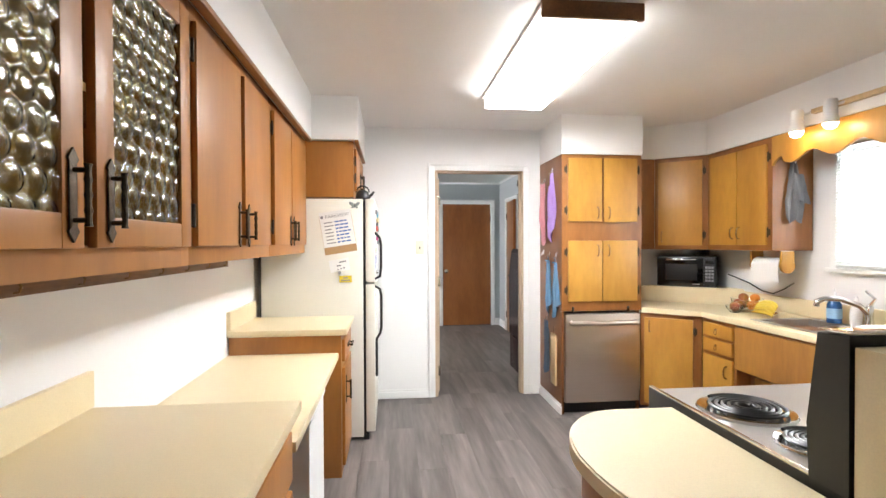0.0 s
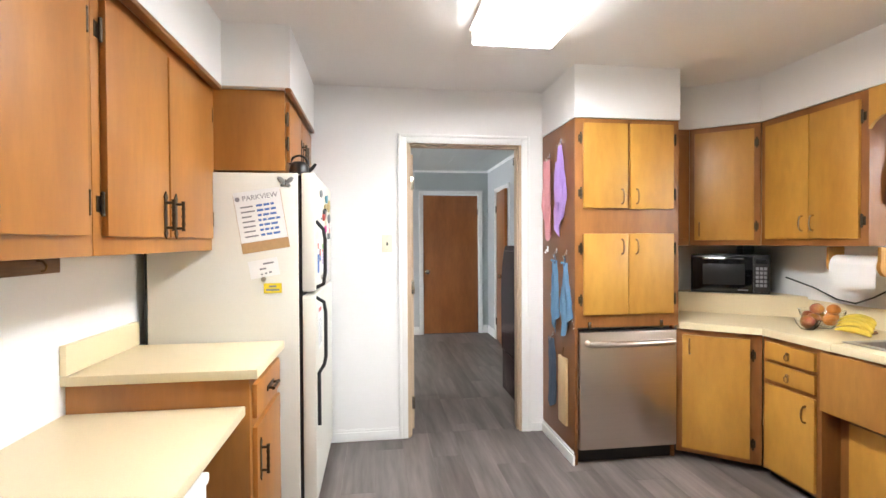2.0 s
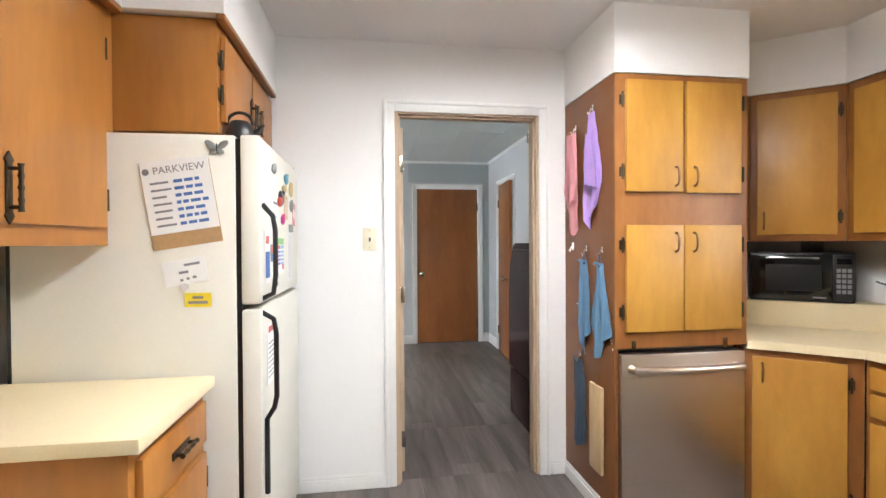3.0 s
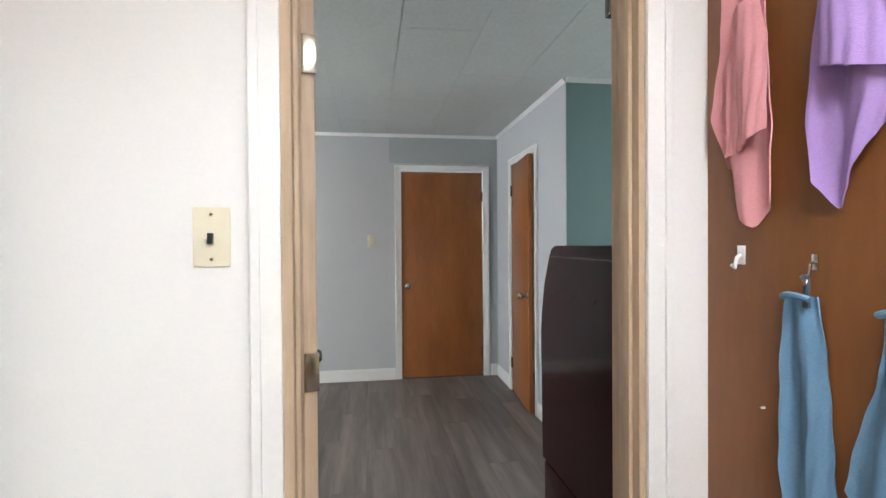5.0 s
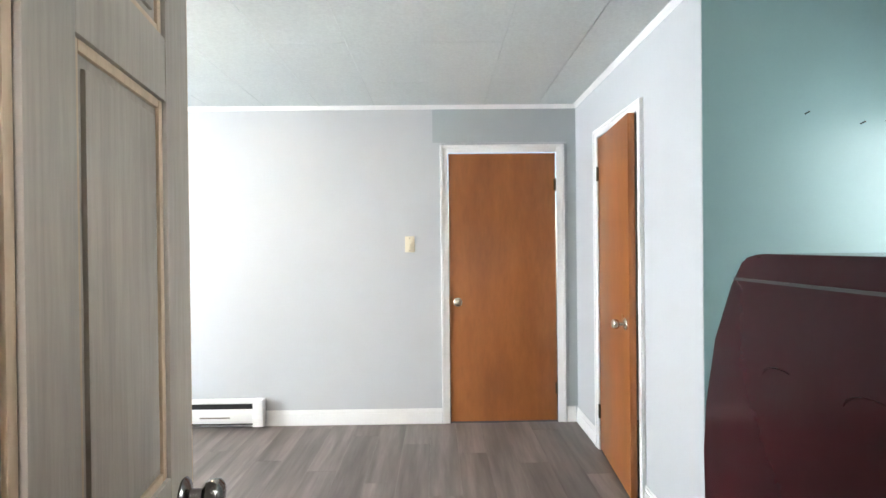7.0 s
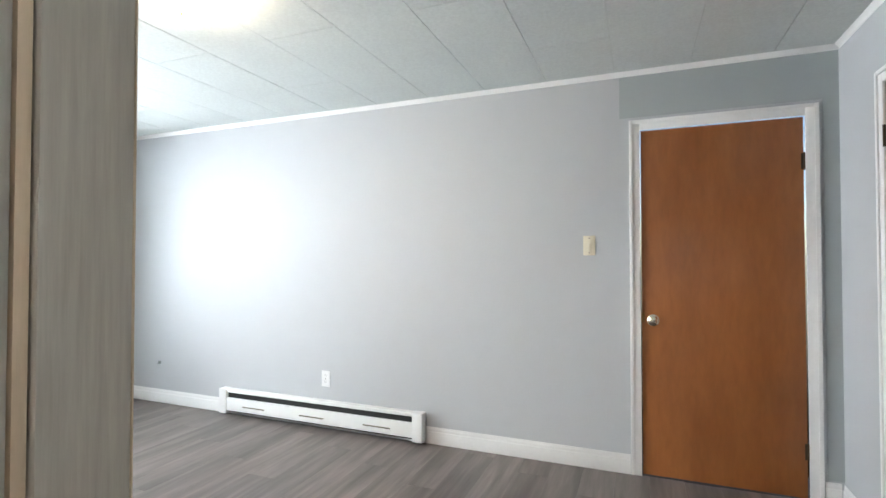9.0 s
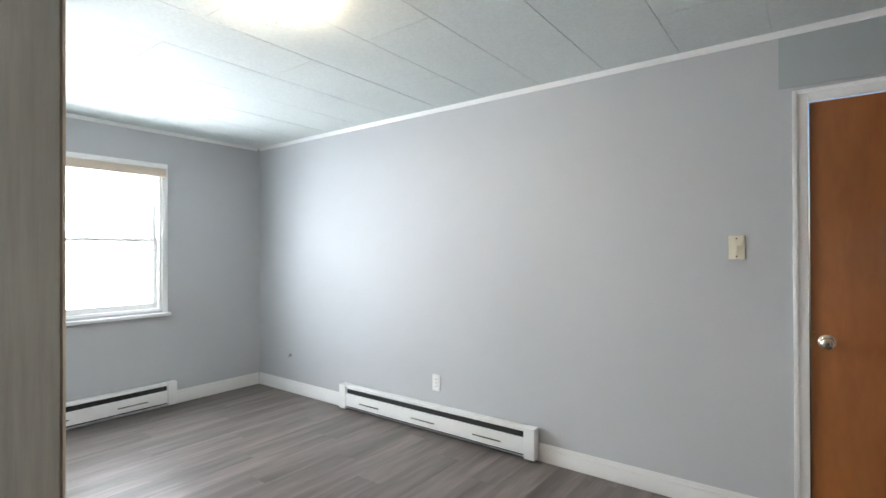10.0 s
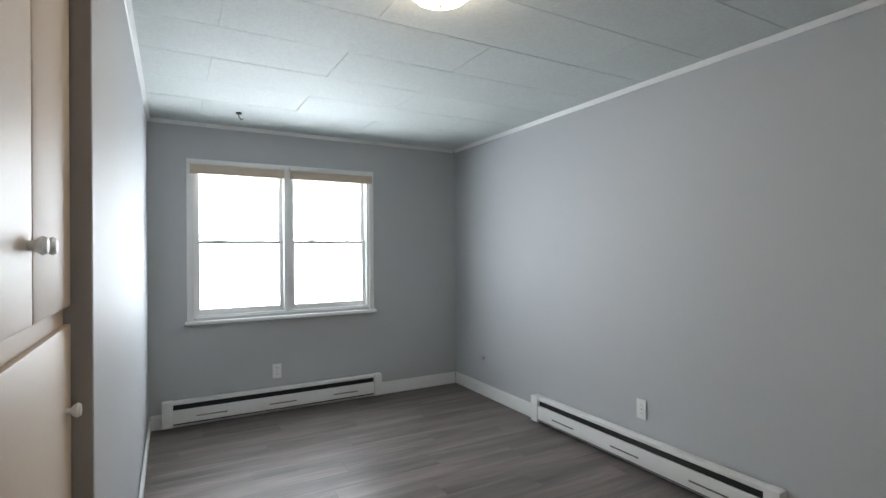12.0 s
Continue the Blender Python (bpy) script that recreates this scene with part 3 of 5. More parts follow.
# ---- cabinets ----
def iron_handle(parent, x, z, length=0.16):
    """A wrought backplate with spade ends and a turned bar on two posts; front face is local y = -0.02."""
    f = -0.021
    pl = box(x - 0.011, x + 0.011, f - 0.004, f, z - length / 2 + 0.015, z + length / 2 - 0.015, 0.002)
    for s in (-1, 1):
        prism([(x - 0.015, 0), (x, 0.02), (x + 0.015, 0), (x, -0.02)], 0, 0.0045, bm=(q := bmesh.new()))
        bmesh.ops.transform(q, verts=q.verts, matrix=Matrix.Translation((0, f, z + s * (length / 2 - 0.015))) @ Matrix.Rotation(radians(90), 4, "X"))
        me = bpy.data.meshes.new("tmp")
        q.to_mesh(me)
        q.free()
        pl.from_mesh(me)
        bpy.data.meshes.remove(me)
    h = part("handle", pl, M_IRON, parent, "antique iron handle")
    b = bmesh.new()
    for s in (-1, 1):
        rod((x, f, z + s * 0.045), (x, f - 0.026, z + s * 0.045), 0.005, 8, bm=b)
    n = 17
    tube([(x, f - 0.028, z - 0.056 + 0.112 * i / (n - 1)) for i in range(n)], [0.0075 if i in (0, n - 1) else 0.0055 + 0.0022 * (i % 4 == 0) for i in range(n)], 8, b)
    part("bar", b, M_IRON, h)


def pull(parent, x, z, upright=True, material=None, length=0.085):
    f, pts = -0.02, []
    for i in range(9):
        a = math.pi * i / 8
        u, v = -math.cos(a) * length / 2, math.sin(a) ** 0.6 * 0.026
        pts.append((x, f - v, z + u) if upright else (x + u, f - v, z))
    part("handle", tube(pts, [0.0065, 0.005, 0.0042, 0.005, 0.0055, 0.005, 0.0042, 0.005, 0.0065]), material or M_BRASS, parent, "curved metal pull")


def drop_pull(parent, x, z):
    b = ball((x, -0.028, z + 0.008), 0.009, (1, 0.9, 1), 6)
    tube([(x + 0.013 * math.sin(2 * math.pi * i / 14), -0.032, z - 0.012 + 0.016 * math.cos(2 * math.pi * i / 14)) for i in range(15)], 0.0028, 6, b)
    part("handle", b, M_BRASS, parent, "small ring pull")


def cab_hinge(parent, x, z):
    bm = box(x - 0.013, x + 0.013, -0.0035, -0.0005, z - 0.022, z + 0.022, 0.001)
    rod((x, -0.012, z - 0.026), (x, -0.012, z + 0.026), 0.0055, 8, bm=bm)
    ball((x, -0.012, z + 0.03), 0.006, n=5, bm=bm)
    ball((x, -0.012, z - 0.03), 0.006, n=5, bm=bm)
    part("hinge", bm, M_IRON, parent)


def cabinet(name, label, m, w, z0, z1, depth, doors=(), drawers=(), wood=None, handle="iron", case=None, category="cabinet", hollow=False, group="", extra=None):
    """Cabinet with its face at local y = 0 towards -y. doors: x0, x1, z0, z1, handle x, handle z, hinge x."""
    c = thing(name, label, category, (0, 0, 0), group)
    wood, case = wood or M_HONEY, case or M_CASE
    if hollow:
        t = 0.018
        for r in ((0, t, 0.02, depth, z0, z1), (w - t, w, 0.02, depth, z0, z1), (t, w - t, 0.02, depth, z0, z0 + t), (t, w - t, 0.02, depth, z1 - t, z1), (t, w - t, depth - t, depth, z0 + t, z1 - t), (t, w - t, 0.06, depth - t, (z0 + z1) / 2, (z0 + z1) / 2 + t)):
            part("panel", box(*r), M_HONEY, c)
        for r in ((0, 0.05, z0, z1), (w - 0.05, w, z0, z1), (0.05, w - 0.05, z0, z0 + 0.06), (0.05, w - 0.05, z1 - 0.07, z1)):
            part("face_frame", box(r[0], r[1], 0, 0.02, r[2], r[3]), case, c)
    else:
        part("carcass", box(0, w, 0, depth, z0, z1, 0.002), case, c)
    for i, d in enumerate(doors):
        x0, x1, a, b, hx, hz, gx = d
        if hollow:
            s = 0.062
            leaf = part("door", box(x0, x0 + s, -0.02, -0.001, a, b, 0.003), wood, c, "framed door")
            part("stile", box(x1 - s, x1, -0.02, -0.001, a, b, 0.003), wood, leaf)
            for q in ((a, a + s), (b - s, b)):
                part("rail", box(x0 + s, x1 - s, -0.0195, -0.0015, q[0], q[1], 0.003), wood, leaf)
            gx0, gx1, gz0, gz1 = x0 + s - 0.005, x1 - s + 0.005, a + s - 0.005, b - s + 0.005
            nx, nz = int((gx1 - gx0) / 0.0042), int((gz1 - gz0) / 0.0042)
            g = bmesh.new()
            grid = []
            for jz in range(nz + 1):
                row = []
                for ix in range(nx + 1):
                    u, v = gx0 + (gx1 - gx0) * ix / nx, gz0 + (gz1 - gz0) * jz / nz
                    cell, cw, ch = 0, 0.052, 0.05
                    rowi = math.floor(v / ch)
                    uu = (u / cw + 0.5 * (rowi % 2)) % 1 - 0.5
                    vv = (v / ch) % 1 - 0.5
                    rr = math.hypot(uu, vv) * 2
                    hgt = 0.005 * math.sqrt(max(0.0, 1 - rr * rr)) + 0.0008 * math.cos(rr * 15) if rr < 1 else 0.0
                    row.append(g.verts.new((u, -0.010 - hgt, v)))
                grid.append(row)
            for r1, r2 in zip(grid, grid[1:]):
                for k in range(nx):
                    g.faces.new((r1[k], r1[k + 1], r2[k + 1], r2[k]))
            me = mesh_of("pane", g, M_BOTTLEGLASS, 80)
            po = new("pane", me)
            po.parent = leaf
            tagged(po, "pressed bottle-bottom amber glass pane")
            sol = po.modifiers.new("thick", "SOLIDIFY")
            sol.thickness, sol.offset = 0.003, 1
        else:
            leaf = part("door", box(x0, x1, -0.02, -0.001, a, b, 0.004), wood, c)
        if handle == "iron":
            iron_handle(leaf, hx, hz)
        else:
            pull(leaf, hx, hz, True, M_NICKEL if handle == "nickel" else None)
        if gx is not None:
            for z in (a + 0.09, b - 0.09):
                cab_hinge(c, gx, z)
    for x0, x1, a, b, kind in drawers:
        leaf = part("drawer_front", box(x0, x1, -0.02, -0.001, a, b, 0.004), wood, c)
        if kind == "iron":
            q = bmesh.new()
            xm, zm = (x0 + x1) / 2, (a + b) / 2
            box(xm - 0.06, xm + 0.06, -0.026, -0.0205, zm - 0.011, zm + 0.011, 0.002, q)
            tube([(xm - 0.055 + 0.11 * i / 12, -0.046, zm) for i in range(13)], [0.0055 + 0.0022 * (i % 4 == 0) for i in range(13)], 8, q)
            rod((xm - 0.045, -0.02, zm), (xm - 0.045, -0.046, zm), 0.005, 8, bm=q)
            rod((xm + 0.045, -0.02, zm), (xm + 0.045, -0.046, zm), 0.005, 8, bm=q)
            part("handle", q, M_IRON, leaf, "antique iron handle")
        elif kind == "drop":
            drop_pull(leaf, (x0 + x1) / 2, (a + b) / 2)
    if extra:
        extra(c)
    c.matrix_basis = m
    return c


LF = lambda y: pose(-1.13, y, 0, 0, 0, 90)      # left wall, faces +x, local x = y
# upper cabinets on the left
cabinet("wall_cabinet", "amber wood wall cabinet with bottle-glass doors", LF(0.78), 1.05, 1.31, 2.085, 0.335,
        [(0.05, 0.53, 1.365, 2.03, 0.492, 1.46, None), (0.57, 1.02, 1.365, 2.03, 0.612, 1.46, 1.032)], wood=M_AMBER, hollow=True, case=M_AMBER)
cabinet("wall_cabinet", "amber wood wall cabinet with two plain doors", LF(1.832), 0.95, 1.31, 2.085, 0.335,
        [(0.02, 0.452, 1.365, 2.03, 0.415, 1.445, 0.008), (0.50, 0.90, 1.365, 2.03, 0.535, 1.445, 0.912)], wood=M_AMBER, case=M_AMBER)
cabinet("wall_cabinet", "amber wood wall cabinet with two narrow doors", LF(2.784), 1.02, 1.31, 2.085, 0.335,
        [(0.04, 0.455, 1.365, 2.03, 0.415, 1.445, 0.028), (0.47, 0.94, 1.365, 2.03, 0.505, 1.445, 0.955)], wood=M_AMBER, case=M_AMBER)
cabinet("wall_cabinet", "amber wood cabinet above the refrigerator", pose(-0.80, 3.806, 0, 0, 0, 90), 0.862, 1.695, 2.085, 0.665,
        [(0.03, 0.42, 1.74, 2.04, 0.39, 1.84, 0.016), (0.44, 0.835, 1.74, 2.04, 0.47, 1.84, 0.848)], wood=M_AMBER, case=M_AMBER)
setting("soffit_west", box(-1.47, -1.08, -1.6, 3.765, 2.088, KZ), M_KWALL, "white boxed soffit over the wall cabinets", "wall")
setting("soffit_fridge", box(-1.47, -0.765, 3.766, 4.669, 2.088, KZ), M_KWALL, "white boxed soffit over the refrigerator", "wall")
bm = box(-1.112, -1.078, 0.5, 3.765, 2.066, 2.087, 0.004)
setting("trim_soffit_west", bm, M_CASE, "brown wood moulding under the soffit", "trim")
bm = box(-0.79, -0.762, 3.767, 4.668, 2.066, 2.087, 0.004)
setting("trim_soffit_fridge", bm, M_CASE, "brown wood moulding under the soffit", "trim")


def counter(name, label, bm, at):
    return tagged(part(name, bm, M_LAMINATE), label, "counter", "", "thing")


cabinet("base_cabinet", "amber wood base cabinet with a drawer", pose(-0.865, 0.2, 0, 0, 0, 90), 1.69, 0.0, 0.835, 0.6,
        [(0.86, 1.66, 0.08, 0.62, 0.92, 0.5, None), (0.03, 0.83, 0.08, 0.62, 0.78, 0.5, None)], [(0.86, 1.66, 0.65, 0.80, "iron"), (0.03, 0.83, 0.65, 0.80, "iron")], wood=M_AMBER, case=M_AMBER)
w1 = thing("worktop", "cream laminate worktop with an upstand", "counter", (-1.15, 1, 0.85))
part("slab", box(-1.469, -0.83, 0.1, 1.935, 0.836, 0.873, 0.006), M_LAMINATE, w1)
part("upstand", box(-1.469, -1.449, 0.1, 1.935, 0.8735, 0.985, 0.004), M_LAMINATE, w1)
dk = thing("desk", "low cream laminate desk between the cabinets", "desk", (-1.15, 2.6, 0.7))
part("top", box(-1.469, -0.848, 1.937, 3.226, 0.700, 0.737, 0.007), M_LAMINATE, dk)
part("cleat", box(-1.469, -1.44, 1.95, 3.22, 0.64, 0.6995), M_AMBER, dk, "wood cleat below the top")
cabinet("base_cabinet", "amber wood base cabinet beside the refrigerator", pose(-0.835, 3.23, 0, 0, 0, 90), 0.505, 0.0, 0.838, 0.63,
        [(0.03, 0.475, 0.06, 0.64, 0.075, 0.50, 0.49)], [(0.03, 0.475, 0.675, 0.805, "iron")], wood=M_AMBER, case=M_AMBER)
w2 = thing("worktop", "cream laminate worktop beside the refrigerator", "counter", (-1.15, 3.4, 0.85))
part("slab", box(-1.469, -0.80, 3.205, 3.745, 0.839, 0.876, 0.006), M_LAMINATE, w2)
part("upstand", box(-1.469, -1.445, 3.205, 3.745, 0.8765, 0.985, 0.004), M_LAMINATE, w2)

# hook rail on the wall
hr = thing("hook_rail", "dark wooden hook rail fixed below the cabinets", "hook rail", (-1.46, 2.1, 1.28))
part("board", box(-1.469, -1.45, 0.5, 3.19, 1.245, 1.305, 0.003), M_RAIL, hr)
for i in range(11):
    y = 0.62 + i * 0.245
    part("hook", tube([(-1.45, y, 1.29), (-1.43, y, 1.288), (-1.42, y, 1.272), (-1.425, y, 1.258), (-1.437, y, 1.256)], 0.0035, 6), M_BRASS, hr)

tb = thing("waste_bin", "white plastic waste bin under the desk", "bin", (-1.08, 2.75, 0))
bm = prism([(-1.26, 2.5), (-0.90, 2.5), (-0.90, 2.95), (-1.26, 2.95)], 0.0, 0.6, 0.01)
part("body", bm, M_WHITE, tb)
part("rim", box(-1.27, -0.89, 2.49, 2.96, 0.585, 0.62, 0.012), M_PAPER, tb)

# ---- refrigerator ----
fr = thing("refrigerator", "almond top-freezer refrigerator with magnets and papers", "refrigerator", (-1.05, 4.18, 0))
part("body", box(-1.42, -0.735, 3.762, 4.615, 0.025, 1.68, 0.008), M_FRIDGE, fr)
part("gasket", box(-0.735, -0.718, 3.775, 4.605, 0.03, 1.67), M_BLACK, fr, "black door gasket")
dl = part("fridge_door", box(-0.718, -0.655, 3.762, 4.615, 0.06, 1.088, 0.01), M_FRIDGE, fr)
du = part("freezer_door", box(-0.718, -0.655, 3.762, 4.615, 1.105, 1.682, 0.01), M_FRIDGE, fr)
part("base_grille", box(-0.74, -0.70, 3.78, 4.6, 0.0, 0.055, 0.003), M_BLACK, fr)
part("handle", tube([(-0.66, 3.80, 1.12), (-0.62, 3.80, 1.14), (-0.612, 3.80, 1.20), (-0.612, 3.80, 1.36), (-0.62, 3.80, 1.41), (-0.655, 3.80, 1.45)], 0.009), M_BLACK, du, "black door handle")
part("handle", tube([(-0.66, 3.80, 1.075), (-0.62, 3.80, 1.05), (-0.612, 3.80, 1.0), (-0.612, 3.80, 0.78), (-0.62, 3.80, 0.74), (-0.645, 3.80, 0.70), (-0.645, 3.80, 0.44)], 0.009), M_BLACK, dl, "black door handle")
part("top_hinge", box(-0.70, -0.665, 4.575, 4.605, 1.6825, 1.695, 0.003), M_CHROME, fr, "small metal hinge cap")
# black strip drawn in place of the shade between refrigerator and wall
setting("fridge_gap_strip", box(-1.431, -1.4215, 3.764, 3.80, 0.0, 1.69), M_BLACK, "black strip standing in for shade behind the refrigerator", "trim")
sp = thing("kettle", "small dark kettle on top of the refrigerator", "kettle", (-0.74, 3.84, 1.682))
part("body", lathe([(0.0, 0), (0.05, 0), (0.052, 0.01), (0.045, 0.045), (0.03, 0.065), (0.0, 0.07)], (-0.74, 3.86, 1.682), 16), M_BLACK, sp)
part("handle", tube([(-0.74 + 0.045 * math.cos(math.pi * i / 8), 3.86, 1.735 + 0.045 * math.sin(math.pi * i / 8)) for i in range(9)], 0.006), M_BLACK, sp)
part("spout", tube([(-0.70, 3.86, 1.70), (-0.675, 3.86, 1.72), (-0.66, 3.86, 1.74)], [0.012, 0.009, 0.007]), M_BLACK, sp)

# ---- pantry, dishwasher and the wall behind ----
cabinet("pantry_cabinet", "tall honey wood pantry over the dishwasher", pose(0.812, 4.102, 0), 0.662, 0.825, 2.075, 0.563,
        [(0.045, 0.322, 1.54, 2.045, 0.285, 1.61, 0.03), (0.34, 0.618, 1.535, 2.045, 0.378, 1.61, 0.632), (0.045, 0.325, 0.902, 1.388, 0.285, 1.31, 0.03), (0.33, 0.62, 0.902, 1.388, 0.375, 1.31, 0.632)],
        handle="brass", case=M_CASE)
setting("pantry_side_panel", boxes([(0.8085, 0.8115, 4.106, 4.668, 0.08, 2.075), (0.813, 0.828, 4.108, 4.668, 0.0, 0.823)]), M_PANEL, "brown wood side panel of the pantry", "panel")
setting("pantry_leg", box(1.455, 1.474, 4.14, 4.668, 0.0, 0.823), M_CASE, "wood upright beside the dishwasher", "panel")
setting("soffit_pantry", box(0.806, 1.48, 4.096, 4.669, 2.078, KZ), M_KWALL, "white boxed soffit over the pantry", "wall")
dw = thing("dishwasher", "brushed steel dishwasher under the pantry", "dishwasher", (1.14, 4.4, 0))
part("body", box(0.835, 1.45, 4.16, 4.64, 0.09, 0.815), M_BLACK, dw)
fd = part("door", box(0.833, 1.452, 4.085, 4.158, 0.095, 0.80, 0.006), M_STEEL, dw)
part("handle", tube([(0.88, 4.085, 0.735)] + [(0.88 + 0.525 * i / 12, 4.046 - 0.016 * math.sin(math.pi * i / 12), 0.735) for i in range(13)] + [(1.405, 4.085, 0.735)], 0.019, 12), M_STEEL, fd, "bowed chrome handle")
part("kick_plate", box(0.835, 1.45, 4.15, 4.2, 0.0, 0.088), M_BLACK, dw)
for x in (0.90, 1.36):
    part("bracket", box(x - 0.01, x + 0.01, 4.096, 4.1015, 0.815, 0.86, 0.002), M_DARKSTEEL, dw)

# ---- corner and sink run ----
A1, B1 = Vector((1.476, 4.125)), Vector((1.825, 3.845))
dlen = (B1 - A1).length
dang = math.degrees(math.atan2(B1.y - A1.y, B1.x - A1.x))
cabinet("base_cabinet", "honey wood diagonal corner base cabinet", pose(A1.x, A1.y, 0, 0, 0, dang), dlen, 0.045, 0.803, 0.30,
        [(0.035, dlen - 0.06, 0.075, 0.77, 0.075, 0.70, dlen - 0.045)], handle="brass")
RF = lambda y: pose(1.828, y, 0, 0, 0, -90)
cabinet("base_cabinet", "honey wood base cabinet with two drawers", RF(3.84), 0.37, 0.045, 0.803, 0.56,
        [(0.03, 0.345, 0.065, 0.54, 0.295, 0.45, None)], [(0.03, 0.345, 0.68, 0.775, "drop"), (0.03, 0.345, 0.565, 0.66, "drop")], handle="brass")


def sink_front(c):
    part("false_front", box(0.0, 1.15, -0.02, -0.001, 0.50, 0.79, 0.004), M_WORN, c, "worn brown sink front panel")


cabinet("sink_cabinet", "honey wood sink cabinet with a recessed lower front", RF(3.465), 1.15, 0.49, 0.803, 0.56, extra=sink_front)
cabinet("sink_cabinet", "recessed honey wood doors below the sink", pose(1.93, 3.465, 0, 0, 0, -90), 1.15, 0.045, 0.488, 0.45,
        [(0.06, 0.48, 0.075, 0.45, 0.44, 0.36, None), (0.50, 0.95, 0.075, 0.45, 0.54, 0.36, None)], handle="brass")
setting("toe_kick", boxes([(1.95, 2.38, 2.35, 3.84, 0, 0.044), (1.88, 1.95, 3.47, 3.84, 0, 0.044), (1.7, 1.9, 4.1, 4.3, 0, 0.044)]), M_BLACK, "black recessed toe kick", "trim")

tbm = prism([(1.478, 4.10), (1.80, 3.82), (1.80, 3.40), (2.408, 3.40), (2.408, 4.668), (1.478, 4.668)], 0.805, 0.843, 0.005)
box(1.80, 1.90, 2.34, 3.399, 0.805, 0.843, 0.005, tbm)
box(2.31, 2.408, 2.34, 3.399, 0.805, 0.843, 0.005, tbm)
box(1.901, 2.309, 2.34, 2.45, 0.805, 0.843, 0.0, tbm)
w3 = thing("worktop", "cream laminate corner worktop round the sink", "counter", (2.1, 3.8, 0.8))
part("slab", tbm, M_LAMINATE, w3)
for r in ((1.478, 2.408, 4.645, 4.668), (2.386, 2.408, 2.34, 4.644)):
    part("upstand", box(*r, 0.8435, 0.96, 0.004), M_LAMINATE, w3)
sk = thing("sink", "stainless steel double-bowl drop-in sink", "sink", (2.1, 2.93, 0.84))
bm = bmesh.new()
for r in ((1.885, 1.925, 2.44, 3.42), (2.285, 2.33, 2.44, 3.42), (1.925, 2.285, 3.38, 3.42), (1.925, 2.285, 2.93, 2.96), (1.925, 2.285, 2.44, 2.47)):
    box(*r, 0.844, 0.849, 0.002, bm)
part("rim", bm, M_HOB, sk)
for a, b in ((2.96, 3.38), (2.47, 2.93)):
    bw = bmesh.new()
    for r in ((1.922, 1.925, a, b, 0.68, 0.844), (2.285, 2.288, a, b, 0.68, 0.844), (1.925, 2.285, a - 0.003, a, 0.68, 0.844), (1.925, 2.285, b, b + 0.003, 0.68, 0.844), (1.925, 2.285, a, b, 0.677, 0.68)):
        box(*r, bm=bw)
    part("bowl", bw, M_HOB, sk)
fc = thing("faucet", "chrome single-lever kitchen faucet", "faucet", (2.30, 2.95, 0.849))
part("base", lathe([(0.0, 0), (0.028, 0), (0.026, 0.02), (0.02, 0.05), (0.021, 0.12), (0.015, 0.14), (0, 0.142)], (2.305, 2.97, 0.849), 16), M_CHROME, fc)
part("spout", tube([(2.305, 2.97, 0.93), (2.26, 2.99, 0.985), (2.18, 3.03, 1.02), (2.10, 3.065, 1.025), (2.065, 3.08, 1.005), (2.06, 3.083, 0.975)], [0.017, 0.016, 0.015, 0.015, 0.017, 0.016], 12), M_CHROME, fc)
part("lever", tube([(2.305, 2.97, 0.985), (2.32, 2.95, 1.03), (2.30, 2.99, 1.075)], [0.012, 0.009, 0.006]), M_CHROME, fc)
for nm, lab, x, y, r, h, mt in (("dish_soap_bottle", "clear bottle of blue dish soap", 2.30, 3.20, 0.04, 0.15, M_SOAP), ("soap_bottle", "pale plastic soap bottle with a pump", 2.34, 3.09, 0.03, 0.13, M_WHITE)):
    b = thing(nm, lab, "bottle", (x, y, 0.849))
    part("body", lathe([(0, 0), (r, 0), (r * 1.03, 0.01), (r, h * 0.8), (r * 0.55, h), (0.012, h * 1.02), (0.012, h * 1.15), (0, h * 1.16)], (x, y, 0.849), 16), mt, b)
    part("cap", lathe([(0, 0), (0.014, 0), (0.013, 0.03), (0.005, 0.034), (0.005, 0.055), (0, 0.056)], (x, y, 0.849 + h * 1.12), 12), M_WHITE, b)
    part("label_band", lathe([(r * 1.04, h * 0.2), (r * 1.045, h * 0.21), (r * 1.045, h * 0.62), (r * 1.04, h * 0.63)], (x, y, 0.849), 16), M_PAPER if mt == M_WHITE else M_BLUEPRINT, b)

# upper cabinets in the corner and on the right
cabinet("wall_cabinet", "honey wood wall cabinet beside the pantry", pose(1.476, 4.43, 0), 0.295, 1.31, 2.102, 0.235,
        [(0.02, 0.26, 1.36, 2.062, 0.05, 1.42, None)], wood=M_CASE, handle="brass")
A2, B2 = Vector((1.772, 4.43)), Vector((2.098, 4.175))
ul = (B2 - A2).length
uang = math.degrees(math.atan2(B2.y - A2.y, B2.x - A2.x))
cabinet("wall_cabinet", "honey wood diagonal corner wall cabinet", pose(A2.x, A2.y, 0, 0, 0, uang), ul, 1.31, 2.102, 0.235,
        [(0.03, ul - 0.04, 1.345, 2.065, 0.06, 1.42, ul - 0.027)], handle="brass")
cabinet("wall_cabinet", "honey wood wall cabinet with two doors and end panel", pose(2.098, 4.174, 0, 0, 0, -90), 0.695, 1.31, 2.102, 0.31,
        [(0.05, 0.36, 1.35, 2.06, 0.325, 1.44, None), (0.365, 0.655, 1.35, 2.06, 0.395, 1.44, 0.667)], handle="nickel")
